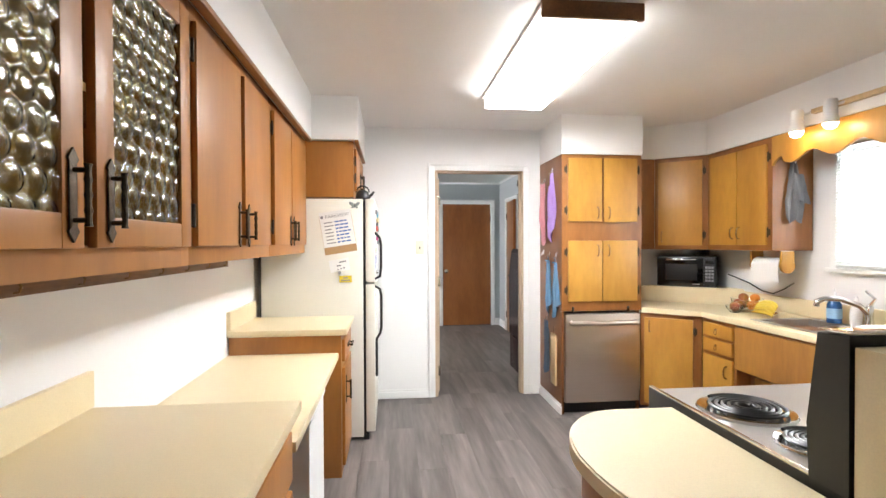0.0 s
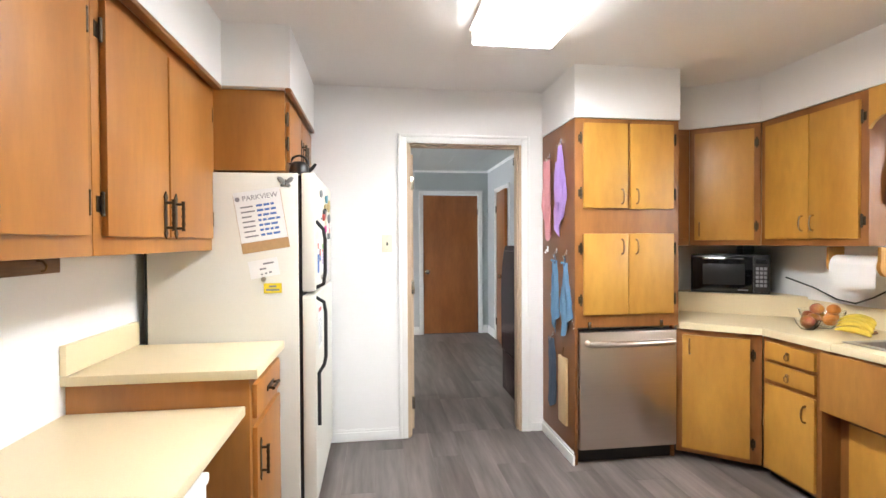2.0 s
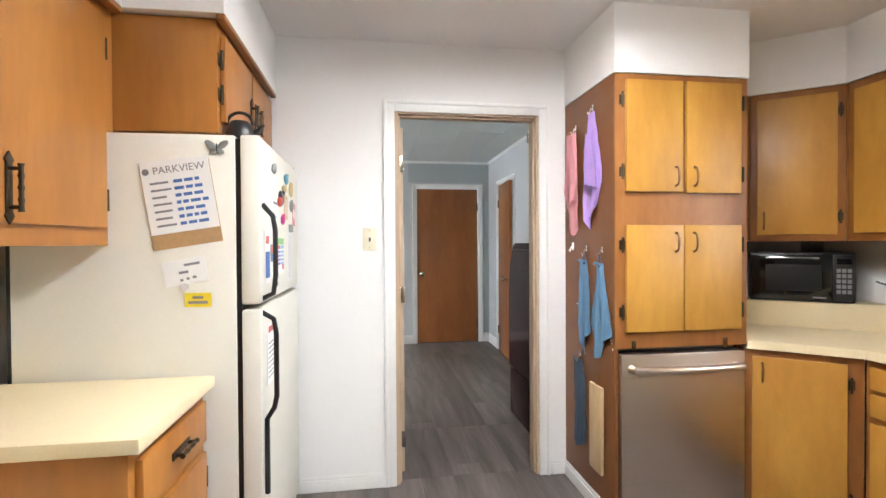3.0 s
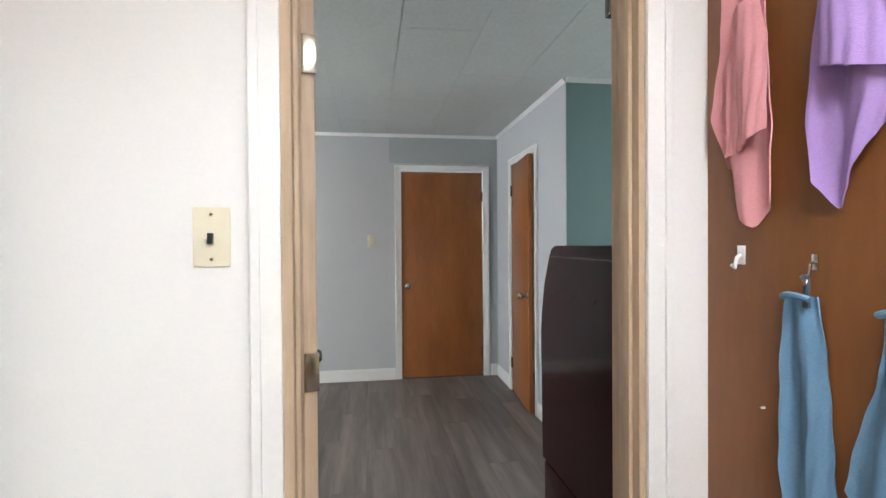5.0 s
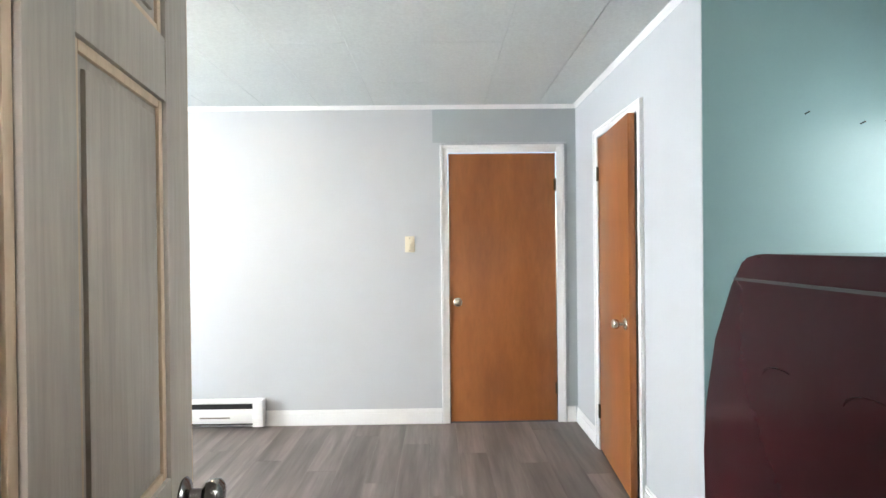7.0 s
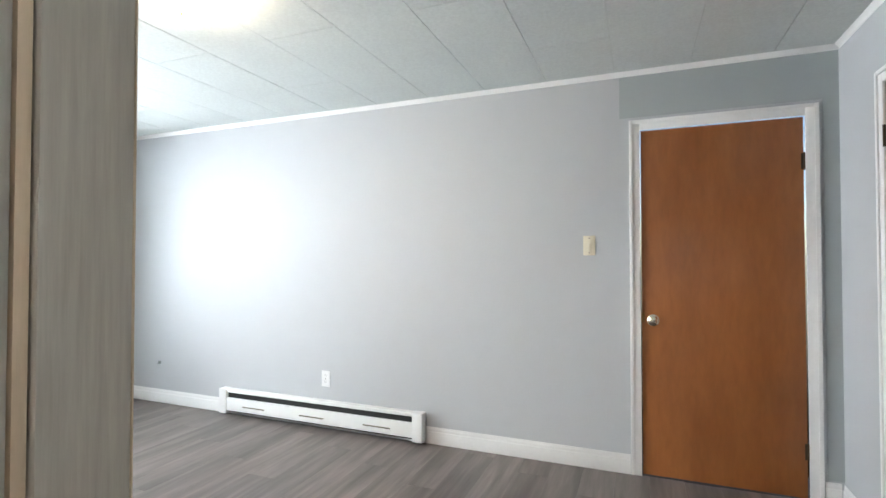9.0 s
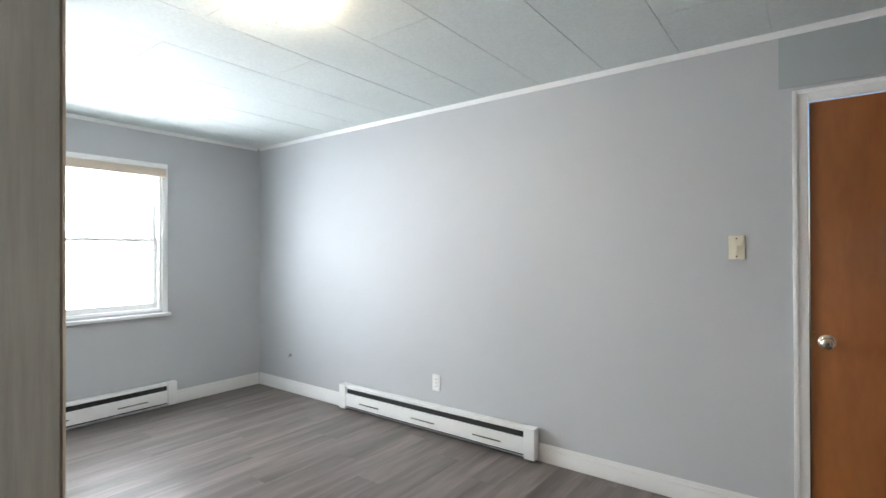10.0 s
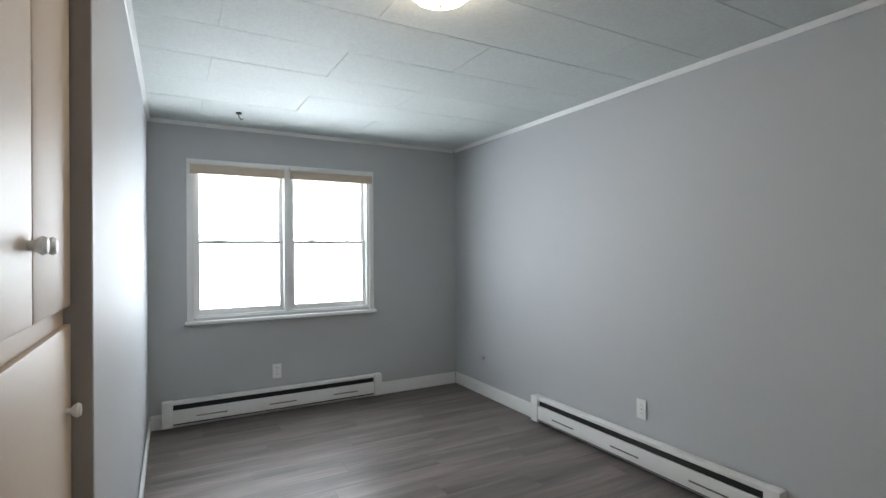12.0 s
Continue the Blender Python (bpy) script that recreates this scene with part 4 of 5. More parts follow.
setting("soffit_east", prism([(1.482, 4.425), (1.765, 4.425), (2.085, 4.17), (2.085, -1.5), (2.409, -1.5), (2.409, 4.669), (1.482, 4.669)], 2.104, KZ), M_KWALL, "white boxed soffit over the wall cabinets", "wall")
# scalloped valance over the window
out = []
n = 60
for i in range(n + 1):
    y = 3.478 - 1.25 * i / n
    edge = min(1.0, (3.478 - y) / 0.10)
    z = 1.93 + 0.03 * math.cos(2 * math.pi * (3.478 - y) / 0.32) if edge >= 1 else 1.90 + 0.06 * math.sin(edge * math.pi / 2) ** 0.7
    out.append((y, z))
out += [(2.228, 2.102), (3.478, 2.102)]
bm = bmesh.new()
prism(out, 0, 0.02, bm=bm)
bmesh.ops.transform(bm, verts=bm.verts, matrix=Matrix(((0, 0, 1, 2.09), (1, 0, 0, 0), (0, 1, 0, 0), (0, 0, 0, 1))))
setting("trim_valance", bm, M_HONEY, "scalloped wood valance over the kitchen window", "valance")


# ---- stove and peninsula ----
PX = 0.312
ol = [(PX - 0.004, 1.74)]
for i in range(15):
    a = math.pi / 2 + math.pi / 2 * i / 14
    ol.append((0.118 + 0.225 * math.cos(a), 1.42 + 0.322 * math.sin(a)))
for i in range(1, 15):
    a = math.pi + math.pi / 2 * i / 14
    ol.append((0.278 + 0.385 * math.cos(a), 1.42 + 0.55 * math.sin(a)))
ol += [(PX - 0.004, 0.87)]
pn = thing("peninsula", "cream laminate peninsula with a rounded amber wood end", "counter", (0.1, 1.4, 0))
part("top", prism(ol, 0.832, 0.87, 0.005), M_LAMINATE, pn, "cream laminate top")
inner = [((x - 0.2) * 0.9 + 0.2 if x < 0.2 else x, (y - 1.35) * 0.93 + 1.35) for x, y in ol]
part("base", prism(inner, 0.0, 0.831), M_AMBER, pn, "amber wood base")
sv = thing("stove", "white and black electric coil stove", "stove", (PX + 0.38, 1.45, 0))
part("body", box(PX + 0.004, PX + 0.76, 1.20, 1.86, 0.02, 0.862), M_BLACK, sv)
part("side_lip", box(PX, PX + 0.012, 1.164, 1.885, 0.80, 0.888, 0.003), M_BLACK, sv)
part("hob", box(PX + 0.013, PX + 0.76, 1.24, 1.885, 0.863, 0.882, 0.006), M_HOB, sv, "enamelled metal hob top")
part("side_trim", box(PX + 0.001, PX + 0.014, 1.24, 1.885, 0.8885, 0.894, 0.002), M_CHROME, sv)
bg = bmesh.new()
prism([(1.165, 0.80), (1.25, 0.80), (1.26, 1.0), (1.235, 1.19), (1.165, 1.195)], 0, 0.76, bm=bg)
bmesh.ops.transform(bg, verts=bg.verts, matrix=Matrix(((0, 0, 1, PX), (1, 0, 0, 0), (0, 1, 0, 0), (0, 0, 0, 1))))
part("backguard", bg, M_BLACK, sv, "black control backguard")
part("backguard_top", box(PX + 0.002, PX + 0.76, 1.166, 1.236, 1.1955, 1.201, 0.002), M_CHROME, sv)
for cx, cy, r in ((0.475, 1.645, 0.108), (0.475, 1.395, 0.082), (0.86, 1.66, 0.082), (0.86, 1.40, 0.108)):
    pan = part("drip_pan", lathe([(0.0, 0.0), (r * 0.6, 0.001), (r * 1.08, 0.006), (r * 1.16, 0.008), (r * 1.2, 0.003), (r * 1.2, 0.0)], (cx, cy, 0.8825), 32), M_CHROME, sv)
    pts = []
    for i in range(150):
        a = 2 * math.pi * i / 28
        q = 0.018 + (r - 0.018) * i / 149
        pts.append((cx + q * math.cos(a), cy + q * math.sin(a), 0.897))
    part("coil", tube(pts, 0.0052, 6), M_BLACK, pan, "black spiral heating coil")
setting("pony_wall", box(PX + 0.005, 2.35, 1.04, 1.16, 0, 1.175, 0.003), M_LAMINATE, "cream laminate back panel behind the stove", "panel")
setting("peninsula_filler", box(PX + 0.005, 2.35, 0.5, 1.038, 0, 0.83), M_AMBER, "amber wood cabinets behind the stove", "panel")

# ---- lights ----
cl = thing("ceiling_light", "lit fluorescent ceiling light with wood ends", "light", (0.32, 3.02, KZ))
part("diffuser", box(0.115, 0.508, 2.36, 3.68, 2.303, 2.309, 0.002), M_DIFFUSER, cl, "glowing white acrylic diffuser")
part("side_frame", box(0.112, 0.511, 2.346, 3.694, 2.310, 2.372, 0.003), M_DIFFSIDE, cl, "softly glowing acrylic sides")
part("pan", box(0.095, 0.535, 2.345, 3.695, 2.373, KZ - 0.001), M_WHITE, cl)
part("end_board", box(0.085, 0.535, 2.322, 2.343, 2.315, KZ - 0.001, 0.005), M_RAIL, cl, "dark wood end board")
part("end_board", box(0.115, 0.54, 3.697, 3.712, 2.345, KZ - 0.001, 0.005), M_WHITE, cl)

tl = thing("track_light", "white track light with warm spot lamps", "light", (2.0, 3.0, 2.2))
part("rail", box(2.05, 2.085, 2.35, 3.12, 2.165, 2.195, 0.006), M_BOARD, tl, "pale wood mounting bar")
for y in (3.17, 2.93):
    hd = part("lamp_head", lathe([(0, 0.14), (0.03, 0.14), (0.036, 0.13), (0.036, 0.04), (0.042, 0.03), (0.042, 0.0)], (2.0, y, 2.06), 20), M_WHITE, tl)
    part("bulb", ball((2.0, y, 2.058), 0.036, (1, 1, 0.85), 8), M_BULB, hd, "glowing warm bulb")
    part("arm", rod((2.03, y, 2.17), (2.075, y - 0.06, 2.18), 0.009, 8), M_WHITE, tl)

dm = thing("ceiling_dome_light", "lit round glass dome ceiling light", "light", (-1.42, 6.72, RZ))
part("pan", lathe([(0, 0), (0.15, 0), (0.155, -0.012), (0.145, -0.02), (0, -0.02)], (-1.42, 6.72, RZ - 0.001), 32), M_WHITE, dm)
part("dome", lathe([(0.0, -0.10), (0.05, -0.096), (0.10, -0.078), (0.135, -0.045), (0.14, -0.022), (0, -0.022)], (-1.42, 6.72, RZ), 32), M_DOME, dm, "glowing frosted glass dome")
part("finial", lathe([(0, 0), (0.006, 0.002), (0.008, 0.012), (0.005, 0.02), (0, 0.022)], (-1.42, 6.72, RZ - 0.122), 12), M_BRASS, dm)

# ---- on the kitchen worktop ----
mw = thing("microwave", "black microwave oven on a cream shelf", "microwave")
part("body", box(-0.235, 0.235, 0.0, 0.30, 0.0, 0.265, 0.008), M_BLACK, mw)
part("door_glass", box(-0.225, 0.135, -0.014, -0.0005, 0.012, 0.253, 0.004), M_GLOSSBLACK, mw, "dark glass door with rounded window")
part("window_rim", box(-0.16, 0.09, -0.016, -0.0145, 0.06, 0.20, 0.0005), M_BLACK, mw)
part("handle_strip", box(-0.16, 0.08, -0.022, -0.0145, 0.232, 0.243, 0.003), M_CHROME, mw)
part("control_panel", box(0.14, 0.228, -0.014, -0.0005, 0.012, 0.253, 0.004), M_BLACK, mw)
part("display", box(0.152, 0.216, -0.0155, -0.0145, 0.205, 0.235), M_GLOSSBLACK, mw)
for i in range(5):
    for j in range(3):
        part("button", box(0.152 + j * 0.023, 0.170 + j * 0.023, -0.0165, -0.0145, 0.05 + i * 0.028, 0.070 + i * 0.028, 0.001), M_GREYINK, mw)
part("badge", box(0.05, 0.11, -0.0155, -0.0145, 0.022, 0.03), M_GREYINK, mw)
mw.matrix_basis = pose(2.03, 4.375, 0.982, 0, 0, uang)
setting("microwave_shelf", prism([(1.478, 4.56), (1.815, 4.53), (2.20, 4.235), (2.385, 4.12), (2.385, 4.644), (1.478, 4.644)], 0.8435, 0.98, 0.004), M_LAMINATE, "cream laminate corner step under the microwave", "shelf")
cd = thing("power_cord", "black power cord drooping along the wall", "cable", (2.37, 3.9, 1.0))
part("cord", tube([(2.30, 4.2, 1.10), (2.37, 4.05, 1.04), (2.385, 3.92, 0.985), (2.38, 3.80, 0.975), (2.385, 3.70, 1.02), (2.39, 3.62, 1.07)], 0.005), M_BLACK, cd)

BZ = 0.8435
bx, by = 2.16, 3.80
fb = thing("fruit_bowl", "clear glass fruit bowl on the worktop", "bowl", (bx, by, BZ))
part("glass", lathe([(0.0, 0.0), (0.05, 0.0), (0.085, 0.03), (0.105, 0.075), (0.112, 0.10), (0.108, 0.10), (0.10, 0.075), (0.08, 0.034), (0.048, 0.005), (0, 0.005)], (bx, by, BZ), 28), M_GLASS, fb)
for i, (dx, dy, dz, r, mt, nm) in enumerate(((-0.05, 0.0, 0.05, 0.036, M_APPLE, "apple"), (0.01, 0.04, 0.055, 0.036, M_APPLE, "apple"), (-0.035, 0.05, 0.06, 0.034, M_APPLE, "apple"), (-0.02, 0.01, 0.105, 0.036, M_APPLE, "apple"), (0.045, -0.02, 0.058, 0.035, M_ORANGE, "orange"), (0.0, -0.05, 0.05, 0.034, M_ORANGE, "orange"), (0.035, -0.04, 0.105, 0.034, M_ORANGE, "orange"))):
    q = ball((bx + dx, by + dy, BZ + dz), r, (1, 1, 0.92), 10)
    tagged(part(nm, q, mt), "ripe red apple in the glass bowl" if nm == "apple" else "bright orange in the glass bowl", "fruit", nm + "s in the bowl", "thing")
b2 = thing("dark_bowl", "small glass bowl with a plum", "bowl", (2.03, 3.74, BZ))
part("glass", lathe([(0, 0), (0.03, 0), (0.055, 0.03), (0.062, 0.055), (0.058, 0.055), (0.05, 0.03), (0.028, 0.005), (0, 0.005)], (2.03, 3.76, BZ), 20), M_GLASS, b2)
tagged(part("plum", ball((2.03, 3.76, BZ + 0.042), 0.036, n=10), M_APPLE), "dark red plum in a small bowl", "fruit", "", "thing")
bn = thing("banana_bunch", "bunch of yellow bananas on the worktop", "bananas", (2.12, 3.56, BZ))
for k in range(4):
    pts = []
    for i in range(11):
        a = radians(-58 + 116 * i / 10)
        pts.append((2.06 + 0.02 * k + 0.028 * math.sin(i * 0.3), 3.53 + 0.115 * math.sin(a) + 0.01 * k, BZ + 0.02 + 0.016 * k + 0.05 * (math.cos(a) - 0.5) * (1 if k else 0.6)))
    part("banana", tube(pts, [0.006, 0.012, 0.016, 0.018, 0.0185, 0.0185, 0.018, 0.017, 0.014, 0.008, 0.005], 7), M_BANANA, bn)
part("stem", tube([(2.09, 3.455, BZ + 0.03), (2.10, 3.435, BZ + 0.04)], 0.008), M_RAIL, bn)
pt = thing("paper_towel_holder", "wooden wall holder with a paper towel roll", "paper towel", (2.22, 3.6, 1.23))
part("roll", rod((2.22, 3.50, 1.205), (2.22, 3.76, 1.205), 0.056, 24), M_PAPER, pt)
part("bracket", rod((2.22, 3.478, 1.205), (2.22, 3.498, 1.205), 0.055, 24, bm=box(2.17, 2.27, 3.479, 3.497, 1.215, 1.306, 0.003)), M_HONEY, pt)
part("bracket", rod((2.22, 3.765, 1.205), (2.22, 3.785, 1.205), 0.05, 24, bm=box(2.17, 2.27, 3.766, 3.784, 1.215, 1.306, 0.003)), M_HONEY, pt)
part("loose_sheet", box(2.162, 2.1635, 3.50, 3.76, 1.09, 1.21), M_PAPER, pt)


# ---- cloths ----
def between(rows, v):
    """Straight-line value at v from (v, value) pairs."""
    for (a, p), (b, q) in zip(rows, rows[1:]):
        if v <= b:
            return p + (q - p) * max(0.0, v - a) / max(1e-6, b - a)
    return rows[-1][1]


def cloth_sheet(sides, hem, folds, seed, drop, lift, start=0.0):
    """Draped sheet: sides as (share, left, right), hem as (share across, depth), with folds that open towards the hem."""
    rnd = random.Random(seed)
    ph, ph2 = rnd.uniform(0, 6), rnd.uniform(0, 6)
    bm = bmesh.new()
    nu, nv, grid = 34, 36, []
    lefts, rights = [(v, a) for v, a, b in sides], [(v, b) for v, a, b in sides]
    for j in range(nv + 1):
        v = start + (1 - start) * j / nv
        row = []
        for i in range(nu + 1):
            u = i / nu
            a, b = between(lefts, v), between(rights, v)
            deep = between(hem, u)
            ridge = math.cos(2 * math.pi * folds * u + ph + 0.9 * math.sin(v * 2.2 + ph2))
            y = -lift - 0.010 * (0.55 + 0.45 * v) * (1 + ridge) - 0.0016 * math.sin(u * 31 + v * 9 + ph) * v - 0.0012 * math.sin(v * 26 + u * 5)
            x = a + (b - a) * u + 0.004 * math.sin(v * 6 + u * 3 + ph2)
            row.append(bm.verts.new((x, y, -drop - v * deep)))
        grid.append(row)
    for p, q in zip(grid, grid[1:]):
        for k in range(nu):
            bm.faces.new((p[k], p[k + 1], q[k + 1], q[k]))
    return bm


def hung_cloth(name, label, material, m, seed, sides, hem, folds=2.0, strap=0.0, flap=None):
    """A cloth hung from one hook: local x across, z up, y away from the board."""
    c = thing(name, label, "towel")
    cl_ = part("cloth", cloth_sheet(sides, hem, folds, seed, strap, 0.006), material, c)
    so = cl_.modifiers.new("thick", "SOLIDIFY")
    so.thickness = 0.003
    if flap:
        fo = part("fold", cloth_sheet(flap[0], flap[1], folds * 0.6, seed + 40, strap, 0.022, flap[2]), material, c, "turned-over fold")
        so = fo.modifiers.new("thick", "SOLIDIFY")
        so.thickness = 0.003
    if strap:
        w = sides[0]
        part("strap", tube([(0, -0.018, 0.004), (-0.004, -0.014, -strap * 0.5), (-0.006, -0.013, -strap - 0.02)], [0.004, 0.005, 0.006], 6), M_DENIM, c, "dark hanging strap")
        rim = tube([(w[1] + (w[2] - w[1]) * i / 8, -0.02 - 0.010 * math.sin(math.pi * i / 8), -strap - 0.004 + 0.006 * math.sin(math.pi * i / 8)) for i in range(9)], 0.006, 7)
        part("collar", rim, material, c, "rolled upper hem")
    part("wall_hook", tube([(0, 0.0, 0.028), (0, -0.010, 0.024), (0, -0.015, 0.0), (0, -0.022, -0.012), (0, -0.03, 0.004)], 0.003, 6, box(-0.006, 0.006, -0.003, 0, 0.012, 0.040, 0.001)), M_CHROME, c, "small chrome hook")
    c.matrix_basis = m
    return c


PS = lambda y, z: pose(0.807, y, z, 0, 0, -90)     # pantry side, faces -x
hung_cloth("dish_cloth", "pink dish cloth on a small hook", M_PINK, PS(4.515, 1.895), 1,
           [(0, -0.075, 0.012), (0.35, -0.085, 0.035), (0.72, -0.115, 0.055), (1, -0.06, 0.05)], [(0, 0.42), (0.28, 0.43), (0.36, 0.53), (0.6, 0.55), (1, 0.49)], 1.6,
           flap=([(0, -0.03, 0.012), (0.5, -0.05, 0.045), (1, -0.06, 0.056)], [(0, 0.40), (0.5, 0.385), (1, 0.36)], 0.25))
hung_cloth("dish_cloth", "lilac dish cloth on a small hook", M_PURPLE, PS(4.315, 1.95), 2,
           [(0, -0.012, 0.03), (0.25, -0.045, 0.06), (0.62, -0.062, 0.098), (0.8, -0.064, 0.092), (1, -0.05, 0.05)], [(0, 0.53), (0.28, 0.58), (0.6, 0.52), (1, 0.44)], 1.5,
           flap=([(0, -0.012, 0.03), (0.6, -0.03, 0.07), (1, -0.03, 0.102)], [(0, 0.34), (1, 0.385)], 0.3))
hung_cloth("dish_cloth", "narrow blue dish cloth on a small hook", M_BLUE, PS(4.385, 1.255), 3,
           [(0, -0.05, 0.008), (0.25, -0.055, 0.02), (0.75, -0.06, 0.045), (1, -0.045, 0.05)], [(0, 0.42), (0.35, 0.48), (0.7, 0.39), (1, 0.36)], 1.4, 0.035)
hung_cloth("dish_cloth", "wide blue dish cloth on a small hook", M_BLUE, PS(4.215, 1.25), 4,
           [(0, -0.045, 0.015), (0.4, -0.06, 0.04), (1, -0.105, 0.098)], [(0, 0.30), (0.33, 0.46), (0.48, 0.45), (0.56, 0.39), (1, 0.33)], 2.2, 0.04)
hung_cloth("oven_glove", "dark denim oven mitt hung low on the panel", M_DENIM, PS(4.46, 0.70), 5,
           [(0, -0.07, 0.02), (0.3, -0.075, 0.065), (0.8, -0.07, 0.075), (1, -0.055, 0.06)], [(0, 0.40), (0.5, 0.46), (1, 0.42)], 1.0)
hung_cloth("dish_cloth", "grey dish cloth on the cabinet end", M_GREYCLOTH, pose(2.25, 3.478, 1.93), 6,
           [(0, -0.02, 0.02), (0.3, -0.045, 0.05), (0.7, -0.075, 0.08), (1, -0.06, 0.045)], [(0, 0.40), (0.3, 0.43), (0.6, 0.40), (1, 0.43)], 2.0,
           flap=([(0, -0.02, 0.02), (0.6, -0.03, 0.07), (1, -0.02, 0.11)], [(0, 0.26), (1, 0.30)], 0.3))
cb = thing("cutting_board", "pale wooden cutting board hung by a loop", "cutting board", (0.8, 4.27, 0.4))
part("board", box(0.788, 0.804, 4.195, 4.325, 0.20, 0.62, 0.006), M_BOARD, cb)
part("loop", tube([(0.796, 4.26, 0.62), (0.794, 4.255, 0.66), (0.80, 4.25, 0.68)], 0.003, 6), M_RAIL, cb)
hk = thing("hook", "empty clear hook on the panel", "hook", (0.8, 4.56, 1.27))
part("plate", tube([(0.804, 4.56, 1.29), (0.795, 4.56, 1.285), (0.79, 4.56, 1.262), (0.783, 4.56, 1.27)], 0.004, 6, box(0.804, 0.808, 4.55, 4.57, 1.27, 1.31, 0.001)), M_WHITE, hk)


# push pins left in the side panel
for y, z, turn in ((4.135, 0.865, 25), (4.125, 0.845, -20), (4.118, 0.822, 15), (4.50, 0.985, 0), (4.27, 1.66, 0)):
    pin = thing("push_pin", "small pale push pin in the wood panel", "pin", (0.807, y, z), "push pins in the panel")
    tip = Vector((0.800, y - 0.012 * math.cos(radians(turn)) if turn else y, z - 0.012 * math.sin(radians(turn))))
    part("pin", rod((0.808, y, z), tip, 0.003, 8, 0.0022), M_WHITE, pin)


# ---- papers and magnets on the refrigerator ----
def lettering(text, size, m, material, parent, name="lettering"):
    cu = bpy.data.curves.new(name, "FONT")
    cu.body, cu.size, cu.extrude, cu.align_x = text, size, 0.0004, "CENTER"
    tmp = bpy.data.objects.new("tmp_text", cu)
    scene.collection.objects.link(tmp)
    bpy.context.view_layer.update()
    me = bpy.data.meshes.new_from_object(tmp)
    bpy.data.objects.remove(tmp)
    bpy.data.curves.remove(cu)
    me.materials.clear()
    me.materials.append(material)
    ob = new(name, me)
    ob.parent, ob.matrix_parent_inverse, ob.matrix_basis = parent, Matrix(), m
    return ob


T0 = pose(0, 0, 0, 90, 0, 0)
pp = thing("menu_paper", "white weekly list on brown card, handwritten in blue", "paper")
part("card", box(-0.11, 0.11, -0.0012, 0, -0.15, 0.13), M_KRAFT, pp, "brown card backing")
part("sheet", box(-0.108, 0.108, -0.0026, -0.0014, -0.10, 0.142), M_PAPER, pp)
lettering("PARKVIEW", 0.034, Matrix.Translation((0.012, -0.0032, 0.098)) @ T0, M_GREYINK, pp)
part("emblem", ball((-0.092, -0.003, 0.109), 0.011, (1, 0.08, 1), 6), M_GREYINK, pp)
rnd = random.Random(5)
for i in range(7):
    z = 0.068 - i * 0.0235
    part("printed_line", box(-0.085, -0.085 + rnd.uniform(0.045, 0.065), -0.0032, -0.0027, z - 0.003, z + 0.004), M_GREYINK, pp)
    x = -0.012
    while x < rnd.uniform(0.06, 0.09):
        w = rnd.uniform(0.014, 0.032)
        part("handwriting", box(x, x + w, -0.0032, -0.0027, z - 0.0045, z + 0.006), M_INK, pp)
        x += w + 0.006
pp.matrix_basis = pose(-0.905, 3.761, 1.455, 0, -9, 0)
p2 = thing("note_paper", "small white note with blue scribbles", "paper")
part("sheet", box(-0.068, 0.068, -0.0012, 0, -0.045, 0.04), M_PAPER, p2)
for i, (x, w, z) in enumerate(((0.0, 0.05, 0.018), (-0.02, 0.03, -0.005), (0.02, 0.012, -0.026), (0.0, 0.01, -0.028), (-0.02, 0.01, -0.03))):
    part("handwriting", box(x, x + w, -0.0018, -0.0013, z - 0.004, z + 0.004), M_GREYINK, p2)
p2.matrix_basis = pose(-0.895, 3.761, 1.225, 0, -10, 0)
st = thing("sticker", "yellow warning sticker with two dark lines", "sticker", (-0.853, 3.761, 1.126))
part("sheet", box(-0.897, -0.813, 3.7598, 3.761, 1.103, 1.150), M_YELLOW, st)
part("printed_line", box(-0.872, -0.838, 3.759, 3.7597, 1.130, 1.139), M_GREYINK, st)
part("printed_line", box(-0.886, -0.824, 3.759, 3.7597, 1.113, 1.123), M_GREYINK, st)
bf = thing("butterfly_magnet", "grey butterfly magnet on the refrigerator side", "magnet", (-0.79, 3.76, 1.635))
for sx in (-1, 1):
    for dx, dz, r, tilt in ((0.020, 0.010, 0.021, 38), (0.013, -0.012, 0.013, -35)):
        wg = ball((0, 0, 0), r, (1, 0.12, 0.55), 6)
        bmesh.ops.transform(wg, verts=wg.verts, matrix=Matrix.Translation((-0.79 + sx * dx, 3.757, 1.635 + dz)) @ Matrix.Rotation(radians(-sx * tilt), 4, "Y"))
        part("wing", wg, M_GREYMAG, bf)
part("butterfly_body", rod((-0.79, 3.756, 1.618), (-0.79, 3.756, 1.648), 0.0025, 8), M_BLACK, bf)
mg = thing("magnet", "round white magnet below the note", "magnet", (-0.895, 3.755, 1.165))
part("disc", rod((-0.895, 3.761, 1.17), (-0.895, 3.752, 1.17), 0.012, 12), M_CHROME, mg)
